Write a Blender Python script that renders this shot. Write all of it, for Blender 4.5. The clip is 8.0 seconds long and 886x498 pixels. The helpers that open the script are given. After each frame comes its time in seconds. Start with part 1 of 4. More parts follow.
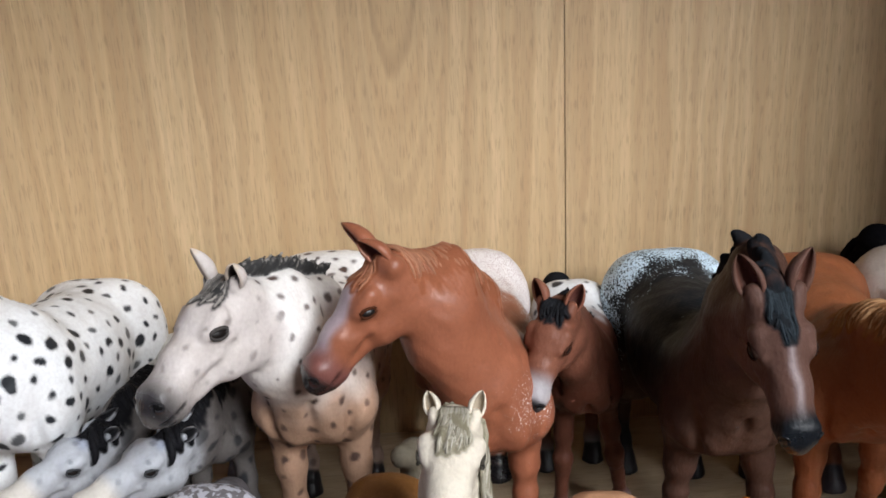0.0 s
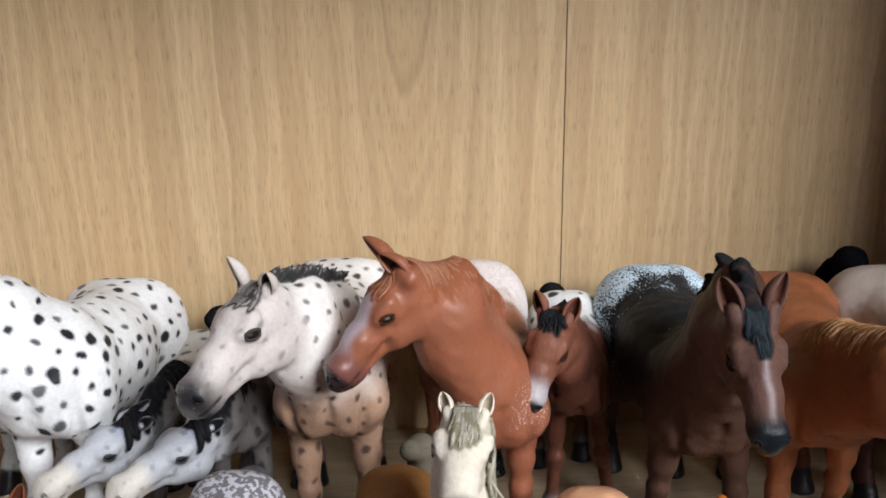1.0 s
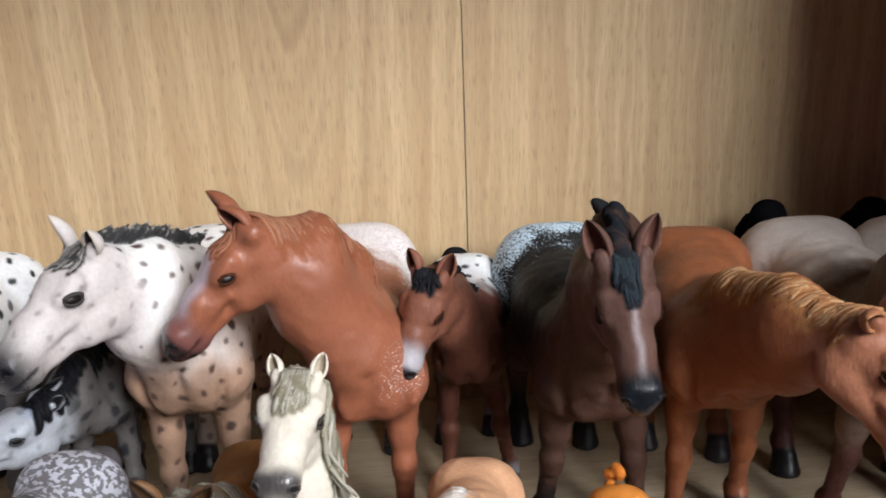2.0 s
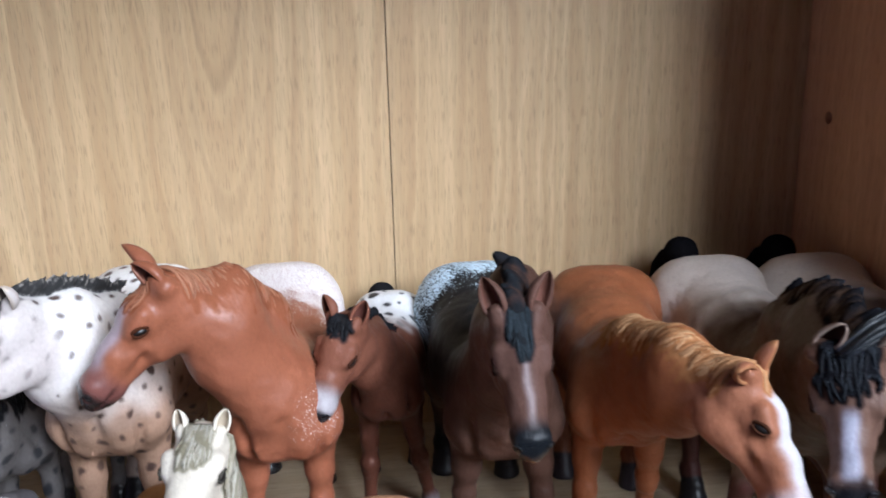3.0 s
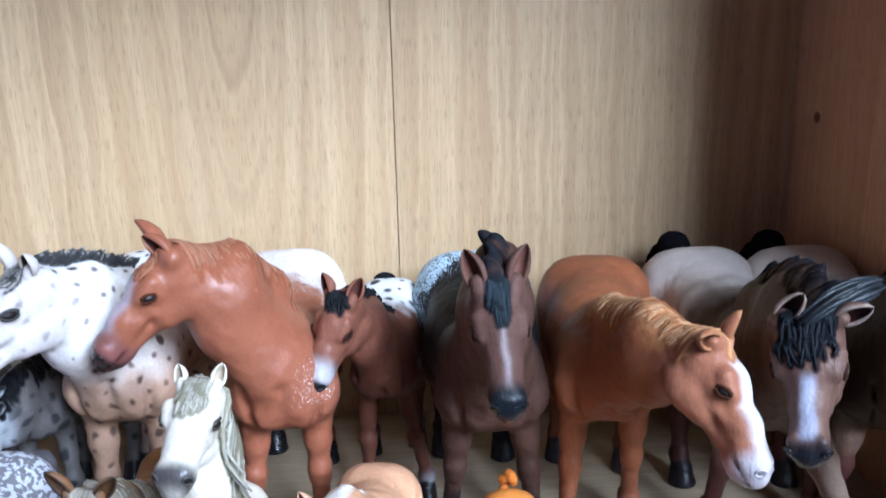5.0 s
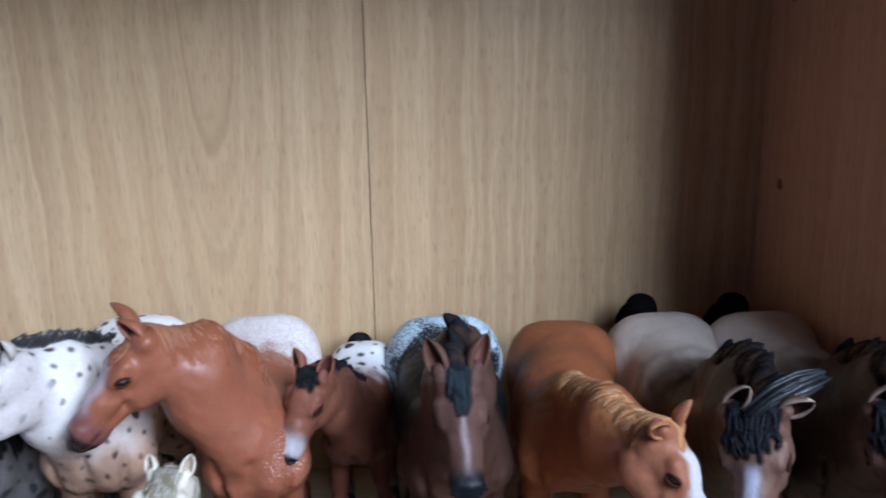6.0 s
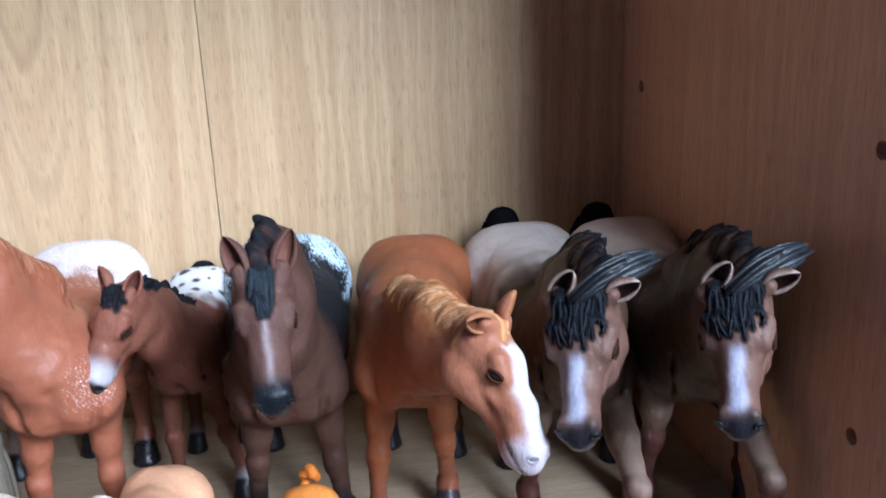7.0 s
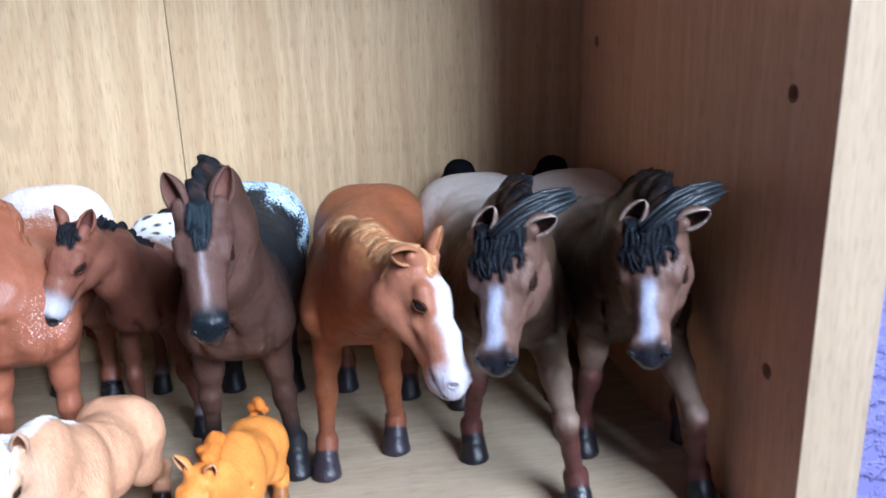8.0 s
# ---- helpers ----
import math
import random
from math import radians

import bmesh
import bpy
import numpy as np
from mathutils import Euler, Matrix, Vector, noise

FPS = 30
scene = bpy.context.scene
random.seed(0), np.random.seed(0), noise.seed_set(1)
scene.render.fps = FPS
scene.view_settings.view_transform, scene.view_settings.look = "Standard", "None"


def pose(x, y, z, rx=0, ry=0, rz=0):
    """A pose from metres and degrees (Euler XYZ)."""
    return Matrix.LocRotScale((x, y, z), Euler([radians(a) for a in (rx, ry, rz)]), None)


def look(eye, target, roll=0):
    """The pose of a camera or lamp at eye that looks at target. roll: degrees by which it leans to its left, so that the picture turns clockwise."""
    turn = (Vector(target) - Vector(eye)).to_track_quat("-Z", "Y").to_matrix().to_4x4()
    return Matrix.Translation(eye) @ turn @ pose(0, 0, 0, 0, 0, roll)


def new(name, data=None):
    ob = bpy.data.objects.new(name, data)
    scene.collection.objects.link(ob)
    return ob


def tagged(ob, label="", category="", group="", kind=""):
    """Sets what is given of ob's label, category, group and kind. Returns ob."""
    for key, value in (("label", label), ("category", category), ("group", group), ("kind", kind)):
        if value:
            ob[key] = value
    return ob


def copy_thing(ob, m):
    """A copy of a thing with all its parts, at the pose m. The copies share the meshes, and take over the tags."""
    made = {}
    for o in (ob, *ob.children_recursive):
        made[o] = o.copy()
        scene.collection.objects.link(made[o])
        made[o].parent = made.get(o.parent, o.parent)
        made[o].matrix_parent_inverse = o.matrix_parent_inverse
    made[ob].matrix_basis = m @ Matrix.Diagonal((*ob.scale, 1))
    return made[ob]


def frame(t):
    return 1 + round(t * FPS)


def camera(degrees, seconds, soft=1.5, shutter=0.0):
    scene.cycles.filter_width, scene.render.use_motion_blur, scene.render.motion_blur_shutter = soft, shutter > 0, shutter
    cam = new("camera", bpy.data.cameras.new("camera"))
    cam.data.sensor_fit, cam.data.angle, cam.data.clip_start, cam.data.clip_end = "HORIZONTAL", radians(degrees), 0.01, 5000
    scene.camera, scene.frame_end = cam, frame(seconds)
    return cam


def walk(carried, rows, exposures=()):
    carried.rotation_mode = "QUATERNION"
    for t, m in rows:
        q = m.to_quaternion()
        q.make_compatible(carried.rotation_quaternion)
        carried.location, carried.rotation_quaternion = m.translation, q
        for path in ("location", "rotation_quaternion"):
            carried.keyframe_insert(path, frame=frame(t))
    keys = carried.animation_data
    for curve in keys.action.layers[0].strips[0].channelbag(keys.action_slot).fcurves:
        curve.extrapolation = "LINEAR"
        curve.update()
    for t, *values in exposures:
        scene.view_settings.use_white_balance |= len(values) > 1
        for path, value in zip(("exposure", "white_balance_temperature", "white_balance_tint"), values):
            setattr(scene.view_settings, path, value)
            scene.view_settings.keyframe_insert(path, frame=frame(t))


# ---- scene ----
cam = camera(53.6, 8.0, soft=1.7, shutter=0.4)
ROWS = [
    (0.0, -0.2363, -0.3358, 0.1761, 73.89, 2.52, -2.92),
    (0.5, -0.2394, -0.3362, 0.1785, 73.77, 1.04, -2.67),
    (1.0, -0.2446, -0.3564, 0.1868, 73.79, 0.71, -3.40),
    (1.5, -0.2205, -0.3451, 0.1764, 73.94, 1.84, -3.98),
    (1.7, -0.2138, -0.3413, 0.1700, 73.60, 2.07, -4.08),
    (2.8, -0.1991, -0.3417, 0.1787, 72.88, 1.22, -6.85),
    (3.0, -0.1935, -0.3496, 0.1859, 73.18, 1.32, -6.87),
    (3.5, -0.1793, -0.3605, 0.1752, 73.02, 1.14, -6.95),
    (4.0, -0.1742, -0.3640, 0.1741, 72.50, 2.23, -7.33),
    (4.5, -0.1803, -0.3596, 0.1703, 72.62, 2.06, -6.57),
    (4.7, -0.1838, -0.3631, 0.1711, 73.71, 1.89, -5.58),
    (5.8, -0.1804, -0.3793, 0.2000, 75.54, 0.89, -4.50),
    (6.0, -0.1753, -0.3743, 0.2012, 75.40, 1.06, -5.23),
    (6.5, -0.1549, -0.3739, 0.1873, 74.97, 1.48, -8.59),
    (7.0, -0.1406, -0.3618, 0.1739, 73.20, 2.12, -9.98),
    (7.5, -0.1328, -0.3577, 0.1683, 71.44, 2.18, -9.45),
    (8.0, -0.1232, -0.3779, 0.1671, 71.51, 1.75, -9.43),
]
EXPOSURES = [(0.0, -0.08, 6500, 10), (1.7, 0.05, 6450, 10), (2.8, 0.2, 5900, 10), (3.5, 0.38, 5350, 8), (4.7, 0.72, 5000, 6), (5.8, -0.08, 5200, 10), (6.2, 0.0, 5200, 10), (6.8, 0.5, 5250, 10), (8.0, 0.7, 5100, 8)]
walk(cam, [(t, pose(x, y, z, rx, ry, rz)) for t, x, y, z, rx, ry, rz in ROWS], EXPOSURES)

# ---- light: a grey sky through the one window of the room ----
world = bpy.data.worlds.new("sky")
world.use_nodes = True
scene.world = world
wn = world.node_tree.nodes
sky = wn.new("ShaderNodeTexSky")
sky.sky_type, sky.sun_disc = "NISHITA", False
sky.sun_elevation, sky.sun_rotation = radians(35), radians(160)
world.node_tree.links.new(sky.outputs[0], wn["Background"].inputs[0])
wn["Background"].inputs[1].default_value = 0.05

WIN_X0, WIN_X1, WIN_Z0, WIN_Z1, WIN_Y = 0.26, 1.30, 0.74, 1.68, -1.75
lamp = bpy.data.lights.new("window_daylight", "AREA")
lamp.shape, lamp.size, lamp.size_y, lamp.energy = "RECTANGLE", WIN_X1 - WIN_X0, WIN_Z1 - WIN_Z0, 71.0
lamp.color = (0.93, 0.96, 1.0)
lamp_ob = new("window_daylight", lamp)
lamp_ob.matrix_world = look(((WIN_X0 + WIN_X1) / 2, WIN_Y + 0.06, (WIN_Z0 + WIN_Z1) / 2), (-0.1, 0.0, 0.1))


# ---- materials ----
def material(name, rough=0.5):
    m = bpy.data.materials.new(name)
    m.use_nodes = True
    nt = m.node_tree
    b = nt.nodes["Principled BSDF"]
    b.inputs["Roughness"].default_value = rough
    return m, nt, b


def node(nt, kind, **inputs):
    n = nt.nodes.new("ShaderNode" + kind)
    for k, v in inputs.items():
        key = int(k[1:]) if k[0] == "i" and k[1:].isdigit() else k.replace("_", " ")
        if isinstance(v, bpy.types.NodeSocket):
            nt.links.new(v, n.inputs[key])
        else:
            n.inputs[key].default_value = v
    return n


def maths(nt, op, a, b=0.0, c=0.0):
    n = nt.nodes.new("ShaderNodeMath")
    n.operation = op
    for i, v in enumerate((a, b, c)):
        if isinstance(v, bpy.types.NodeSocket):
            nt.links.new(v, n.inputs[i])
        else:
            n.inputs[i].default_value = v
    return n.outputs[0]


def mixed(nt, fac, a, b, blend="MIX"):
    n = nt.nodes.new("ShaderNodeMix")
    n.data_type, n.blend_type = "RGBA", blend
    for i, v in ((0, fac), (6, a), (7, b)):
        if isinstance(v, bpy.types.NodeSocket):
            nt.links.new(v, n.inputs[i])
        else:
            n.inputs[i].default_value = v if i == 0 else (*v, 1.0)
    return n.outputs[2]


def ramp(nt, fac, stops):
    n = nt.nodes.new("ShaderNodeValToRGB")
    nt.links.new(fac, n.inputs[0])
    e = n.color_ramp.elements
    while len(e) < len(stops):
        e.new(0.5)
    for el, (p, v) in zip(e, stops):
        el.position = p
        el.color = (v, v, v, 1) if not isinstance(v, tuple) else (*v, 1)
    return n.outputs[0]


def bumped(nt, bsdf, height, strength, distance):
    n = node(nt, "Bump", Strength=strength, Distance=distance, Height=height)
    nt.links.new(n.outputs[0], bsdf.inputs["Normal"])


def wood(name, light, dark, along=2, arch=None, rough=0.42):
    """Beech foil: long soft bands, rings round an arch, and short dark pores, all running along one axis (0 x, 1 y, 2 z)."""
    m, nt, b = material(name, rough)
    geo = node(nt, "NewGeometry").outputs["Position"]
    sep = node(nt, "SeparateXYZ", Vector=geo)
    ax = [sep.outputs[i] for i in range(3)]
    run = ax[along]
    cross = [a for i, a in enumerate(ax) if i != along]

    def stretched(k_cross, k_run, detail=2.0, offset=0.0):
        c = node(nt, "CombineXYZ", X=maths(nt, "MULTIPLY", cross[0], k_cross), Y=maths(nt, "MULTIPLY", cross[1], k_cross), Z=maths(nt, "MULTIPLY_ADD", run, k_run, offset))
        return node(nt, "TexNoise", Vector=c.outputs[0], Scale=1.0, Detail=detail).outputs[0]

    wob = maths(nt, "MULTIPLY", maths(nt, "SUBTRACT", stretched(60, 14, 2, 3.1), 0.5), 0.012)
    if arch:
        x0, z0, flat = arch
        dx = maths(nt, "ADD", maths(nt, "SUBTRACT", cross[0], x0), wob)
        dz = maths(nt, "MULTIPLY", maths(nt, "SUBTRACT", run, z0), flat)
        field = maths(nt, "SQRT", maths(nt, "ADD", maths(nt, "MULTIPLY", dx, dx), maths(nt, "MULTIPLY", dz, dz)))
    else:
        field = maths(nt, "ADD", maths(nt, "ADD", cross[0], cross[1]), wob)
    c = node(nt, "CombineXYZ", X=maths(nt, "MULTIPLY", field, 210.0), Y=maths(nt, "MULTIPLY", run, 2.0))
    rings = node(nt, "TexNoise", Vector=c.outputs[0], Scale=1.0, Detail=2.5).outputs[0]
    rings = ramp(nt, rings, [(0.36, 0.0), (0.62, 1.0)])
    fine = stretched(620, 34, 2.5, 1.7)
    pores = ramp(nt, stretched(1800, 130, 1.0, 8.0), [(0.56, 0.0), (0.66, 1.0)])
    broad = stretched(22, 3, 1, 5.0)
    col = mixed(nt, rings, dark, light)
    col = mixed(nt, maths(nt, "MULTIPLY", ramp(nt, fine, [(0.38, 0.0), (0.66, 1.0)]), 0.55), col, [v * 0.70 for v in light])
    col = mixed(nt, maths(nt, "MULTIPLY", ramp(nt, broad, [(0.35, 0.0), (0.65, 1.0)]), 0.35), col, [light[0] * 0.86, light[1] * 0.80, light[2] * 0.72])
    col = mixed(nt, maths(nt, "MULTIPLY", pores, 0.30), col, [v * 0.42 for v in dark])
    if arch:
        # a few nested growth lines round the arch
        wave = maths(nt, "SINE", maths(nt, "MULTIPLY_ADD", rings, 1.3, maths(nt, "MULTIPLY", field, 1150.0)))
        line = maths(nt, "MULTIPLY", ramp(nt, wave, [(0.55, 0.0), (0.97, 1.0)]), ramp(nt, maths(nt, "MULTIPLY", field, 20.0), [(0.25, 1.0), (0.75, 0.0)]))
        col = mixed(nt, maths(nt, "MULTIPLY", line, 0.38), col, [v * 0.72 for v in dark])
    nt.links.new(col, b.inputs["Base Color"])
    nt.links.new(maths(nt, "MULTIPLY_ADD", pores, 0.2, rough), b.inputs["Roughness"])
    b.inputs["Specular IOR Level"].default_value = 0.35
    bumped(nt, b, maths(nt, "SUBTRACT", fine, maths(nt, "MULTIPLY", pores, 0.7)), 0.25, 0.0002)
    return m


LIGHT_WOOD, DARK_WOOD = (0.64, 0.465, 0.265), (0.47, 0.315, 0.167)
M_BACK = wood("beech_back", LIGHT_WOOD, DARK_WOOD, 2, (-0.2385, 0.27, 0.10))
M_SIDE = wood("beech_side", (0.64, 0.375, 0.225), (0.54, 0.30, 0.175), 2)
M_EDGE = wood("beech_edge", (0.49, 0.375, 0.25), (0.45, 0.34, 0.22), 2)
M_SHELF = wood("beech_shelf", (0.49, 0.385, 0.265), (0.41, 0.315, 0.205), 0)


def painted(name, colour, rough=0.8, scale=60.0, depth=0.001):
    m, nt, b = material(name, rough)
    tex = node(nt, "TexCoord").outputs["Object"]
    a = node(nt, "TexNoise", Vector=tex, Scale=scale, Detail=4.0).outputs[0]
    c = node(nt, "TexNoise", Vector=tex, Scale=2.5, Detail=3.0).outputs[0]
    col = mixed(nt, maths(nt, "MULTIPLY", c, 0.35), colour, [v * 0.8 for v in colour])
    nt.links.new(col, b.inputs["Base Color"])
    bumped(nt, b, ramp(nt, a, [(0.45, 0.0), (0.65, 1.0)]), 0.8, depth)
    return m


M_LILAC = painted("lilac_woodchip", (0.20, 0.185, 0.42), 0.75, 130.0, 0.002)
M_WALL = painted("brown_wall_paint", (0.10, 0.088, 0.080))
M_CEIL = painted("ceiling_paint", (0.30, 0.29, 0.28))
M_CARPET = painted("carpet", (0.08, 0.068, 0.062), 0.95, 300.0, 0.004)
M_WINDOW = painted("white_window_frame", (0.8, 0.8, 0.8), 0.35, 40.0, 0.0002)
M_GLASS, nt, b = material("window_glass", 0.02)
b.inputs["Transmission Weight"].default_value = 1.0
b.inputs["Base Color"].default_value = (1, 1, 1, 1)


def figurine(name, spot=(0.02, 0.02, 0.025), speck_glint=(0.8, 0.82, 0.85), speck_scale=1100.0, rough=0.42, fur=0.35, gloss=0.20):
    """Hand-painted plastic: the coat comes from the mesh's colours, with spots and specks where its marks ask for them."""
    m, nt, b = material(name, rough)
    tex = node(nt, "TexCoord").outputs["Object"]
    coat = nt.nodes.new("ShaderNodeVertexColor")
    coat.layer_name = "coat"
    marks = nt.nodes.new("ShaderNodeVertexColor")
    marks.layer_name = "marks"
    sep = node(nt, "SeparateColor", Color=marks.outputs[0])
    m_spot, m_speck, m_gloss = sep.outputs[0], sep.outputs[1], sep.outputs[2]
    big = node(nt, "TexNoise", Vector=tex, Scale=90.0, Detail=3.0).outputs[0]
    fine = node(nt, "TexNoise", Vector=tex, Scale=900.0, Detail=3.0).outputs[0]
    col = mixed(nt, maths(nt, "MULTIPLY", ramp(nt, big, [(0.3, 0.0), (0.75, 1.0)]), 0.38), coat.outputs[0], (0.62, 0.56, 0.52), "MULTIPLY")
    col = mixed(nt, maths(nt, "MULTIPLY", ramp(nt, fine, [(0.4, 0.0), (0.75, 1.0)]), 0.30), col, (0.6, 0.57, 0.55), "MULTIPLY")
    # spots: brushed on, a little thin in places
    s = maths(nt, "MULTIPLY", m_spot, maths(nt, "MULTIPLY_ADD", big, 0.35, 1.0))
    s.node.use_clamp = True
    col = mixed(nt, s, col, spot)
    # specks: fine dots, sprayed paint and one painted chest highlight, the more of them the stronger the mark
    sp = node(nt, "TexNoise", Vector=tex, Scale=speck_scale, Detail=1.5).outputs[0]
    lim = maths(nt, "MULTIPLY_ADD", m_speck, -0.42, 0.80)
    d = maths(nt, "DIVIDE", maths(nt, "SUBTRACT", sp, lim), 0.05)
    d.node.use_clamp = True
    col = mixed(nt, d, col, speck_glint)
    nt.links.new(col, b.inputs["Base Color"])
    r = maths(nt, "MULTIPLY_ADD", fine, 0.22, rough - 0.08)
    r = maths(nt, "MULTIPLY", r, maths(nt, "MULTIPLY_ADD", m_gloss, -0.75, 1.0))
    nt.links.new(r, b.inputs["Roughness"])
    shine = maths(nt, "MULTIPLY_ADD", m_gloss, 0.5 - gloss, gloss)
    dull = maths(nt, "MULTIPLY_ADD", m_gloss, 2.0, 1.0)
    shine.node.use_clamp = dull.node.use_clamp = True
    nt.links.new(maths(nt, "MULTIPLY", shine, dull), b.inputs["Specular IOR Level"])
    hair = node(nt, "Mapping", Vector=tex, Scale=(1.0, 1.0, 0.35)).outputs[0]
    hn = node(nt, "TexNoise", Vector=hair, Scale=1300.0, Detail=2.0).outputs[0]
    bumped(nt, b, hn, fur, 0.0006)
    return m


# ---- room and bookcase ----
def mesh_object(name, bm, mat, parent=None, label=""):
    me = bpy.data.meshes.new(name)
    bm.normal_update()
    bm.to_mesh(me)
    bm.free()
    me.materials.append(mat)
    ob = new(name, me)
    if parent:
        ob.parent = parent
    if label:
        tagged(ob, label)
    return ob


part = mesh_object


def box(x0, x1, y0, y1, z0, z1, bevel=0.0):
    bm = bmesh.new()
    bmesh.ops.create_cube(bm, size=1.0, matrix=Matrix.LocRotScale(((x0 + x1) / 2, (y0 + y1) / 2, (z0 + z1) / 2), None, (x1 - x0, y1 - y0, z1 - z0)))
    if bevel:
        bmesh.ops.bevel(bm, geom=bm.edges[:], offset=bevel, segments=2, profile=0.6, affect="EDGES")
    return bm


def setting(name, bm, mat, label, category):
    return tagged(mesh_object(name, bm, mat), label, category, kind="structure")


RX0, RX1, RY0, RY1, RZ0, RZ1 = -2.0, 1.8, -1.75, 0.012, -0.85, 1.75
setting("floor", box(RX0, RX1, RY0, RY1, RZ0 - 0.1, RZ0), M_CARPET, "brown-grey carpeted floor of the room", "floor")
setting("ceiling", box(RX0, RX1, RY0, RY1, RZ1, RZ1 + 0.1), M_CEIL, "plain white painted ceiling", "ceiling")
setting("wall_north", box(RX0, RX1, RY1, RY1 + 0.1, RZ0, RZ1), M_LILAC, "unseen lilac woodchip wall that bounces light onto the bookcase side behind the bookcase", "wall")
# out of view; lighter than the other walls to brighten the side panel
setting("wall_west", box(RX0 - 0.1, RX0, RY0, RY1, RZ0, RZ1), M_LILAC, "unseen lilac woodchip wall that bounces light onto the bookcase side", "wall")
setting("wall_east", box(RX1, RX1 + 0.1, RY0, RY1, RZ0, RZ1), M_WALL, "plain brown painted wall", "wall")
bm = bmesh.new()
for x0, x1, z0, z1 in ((RX0, WIN_X0, RZ0, RZ1), (WIN_X1, RX1, RZ0, RZ1), (WIN_X0, WIN_X1, RZ0, WIN_Z0), (WIN_X0, WIN_X1, WIN_Z1, RZ1)):
    bmesh.ops.create_cube(bm, size=1.0, matrix=Matrix.LocRotScale(((x0 + x1) / 2, RY0 - 0.05, (z0 + z1) / 2), None, (x1 - x0, 0.1, z1 - z0)))
setting("wall_south", bm, M_WALL, "plain brown wall with the window", "wall")
win = tagged(new("window_1"), "white framed window with one pane", "window", kind="structure")
bm = bmesh.new()
for x0, x1, z0, z1 in ((WIN_X0, WIN_X0 + 0.04, WIN_Z0, WIN_Z1), (WIN_X1 - 0.04, WIN_X1, WIN_Z0, WIN_Z1), (WIN_X0 + 0.04, WIN_X1 - 0.04, WIN_Z0, WIN_Z0 + 0.04), (WIN_X0 + 0.04, WIN_X1 - 0.04, WIN_Z1 - 0.04, WIN_Z1)):
    bmesh.ops.create_cube(bm, size=1.0, matrix=Matrix.LocRotScale(((x0 + x1) / 2, RY0 - 0.05, (z0 + z1) / 2), None, (x1 - x0, 0.05, z1 - z0)))
part("window_frame", bm, M_WINDOW, win)
pane = part("pane", box(WIN_X0 + 0.04, WIN_X1 - 0.04, RY0 - 0.053, RY0 - 0.047, WIN_Z0 + 0.04, WIN_Z1 - 0.04), M_GLASS, win)
pane.visible_shadow = False

PANEL_Y, PANEL_W, SEAM_X, CASE_X = -0.1922, 0.0180, -0.1742, -0.80
UPPER_Z = 0.300
case = tagged(new("bookcase"), "beech-effect bookcase with a shelf of toy horses", "bookcase")
part("back_board", box(CASE_X, SEAM_X - 0.00016, 0.0, 0.006, -0.30, 0.75, 0.0003), M_BACK, case, "beech-effect back board with vertical grain")
part("back_board", box(SEAM_X + 0.00016, 0.0, 0.0, 0.006, -0.30, 0.75, 0.0003), M_BACK, case, "beech-effect back board with vertical grain")
part("backing_strip", box(SEAM_X - 0.02, SEAM_X + 0.02, 0.0063, 0.010, -0.30, 0.75), M_SIDE, case)


def drilled_panel(name, x0, x1):
    """An upright side with rows of bored shelf-pin holes on its inner face."""
    ob = part(name, box(x0, x1, PANEL_Y + 0.0006, 0.006, RZ0, 0.80, 0.0004), M_SIDE, case, "reddish beech-effect side with drilled pin holes")
    bm = bmesh.new()
    for z in (-0.0226, 0.0534, 0.1312, 0.2080, 0.360):
        for y in (-0.0201, -0.1718):
            bmesh.ops.create_cone(bm, cap_ends=True, segments=20, radius1=0.00245, radius2=0.00245, depth=0.020, matrix=pose(x0 if x0 >= 0 else x1, y, z, 0, 90, 0))
    cut = mesh_object("cutter", bm, M_SIDE)
    mod = ob.modifiers.new("holes", "BOOLEAN")
    mod.operation, mod.solver, mod.object = "DIFFERENCE", "EXACT", cut
    done = bpy.data.meshes.new_from_object(ob.evaluated_get(bpy.context.evaluated_depsgraph_get()))
    ob.modifiers.clear()
    ob.data = done
    bpy.data.objects.remove(cut)
    return ob


drilled_panel("side_panel", 0.0, PANEL_W)
drilled_panel("side_panel", CASE_X - PANEL_W, CASE_X)
part("edge_band", box(0.0, PANEL_W, PANEL_Y, PANEL_Y + 0.0006, RZ0, 0.80), M_EDGE, case, "pale edge strip of the side")
part("edge_band", box(CASE_X - PANEL_W, CASE_X, PANEL_Y, PANEL_Y + 0.0006, RZ0, 0.80), M_EDGE, case, "pale edge strip of the side")
part("shelf", box(CASE_X, -0.0003, PANEL_Y, -0.0003, -0.018, 0.0, 0.0005), M_SHELF, case, "beech-effect shelf under the toy horses")
part("shelf", box(CASE_X, -0.0003, PANEL_Y, -0.0003, UPPER_Z, UPPER_Z + 0.018, 0.0005), M_SHELF, case, "beech-effect shelf above the toy horses")


# ---- toy horses ----
def unit(v):
    v = np.asarray(v, float)
    return v / max(np.linalg.norm(v), 1e-9)


def vec(*v):
    return np.array(v, float)


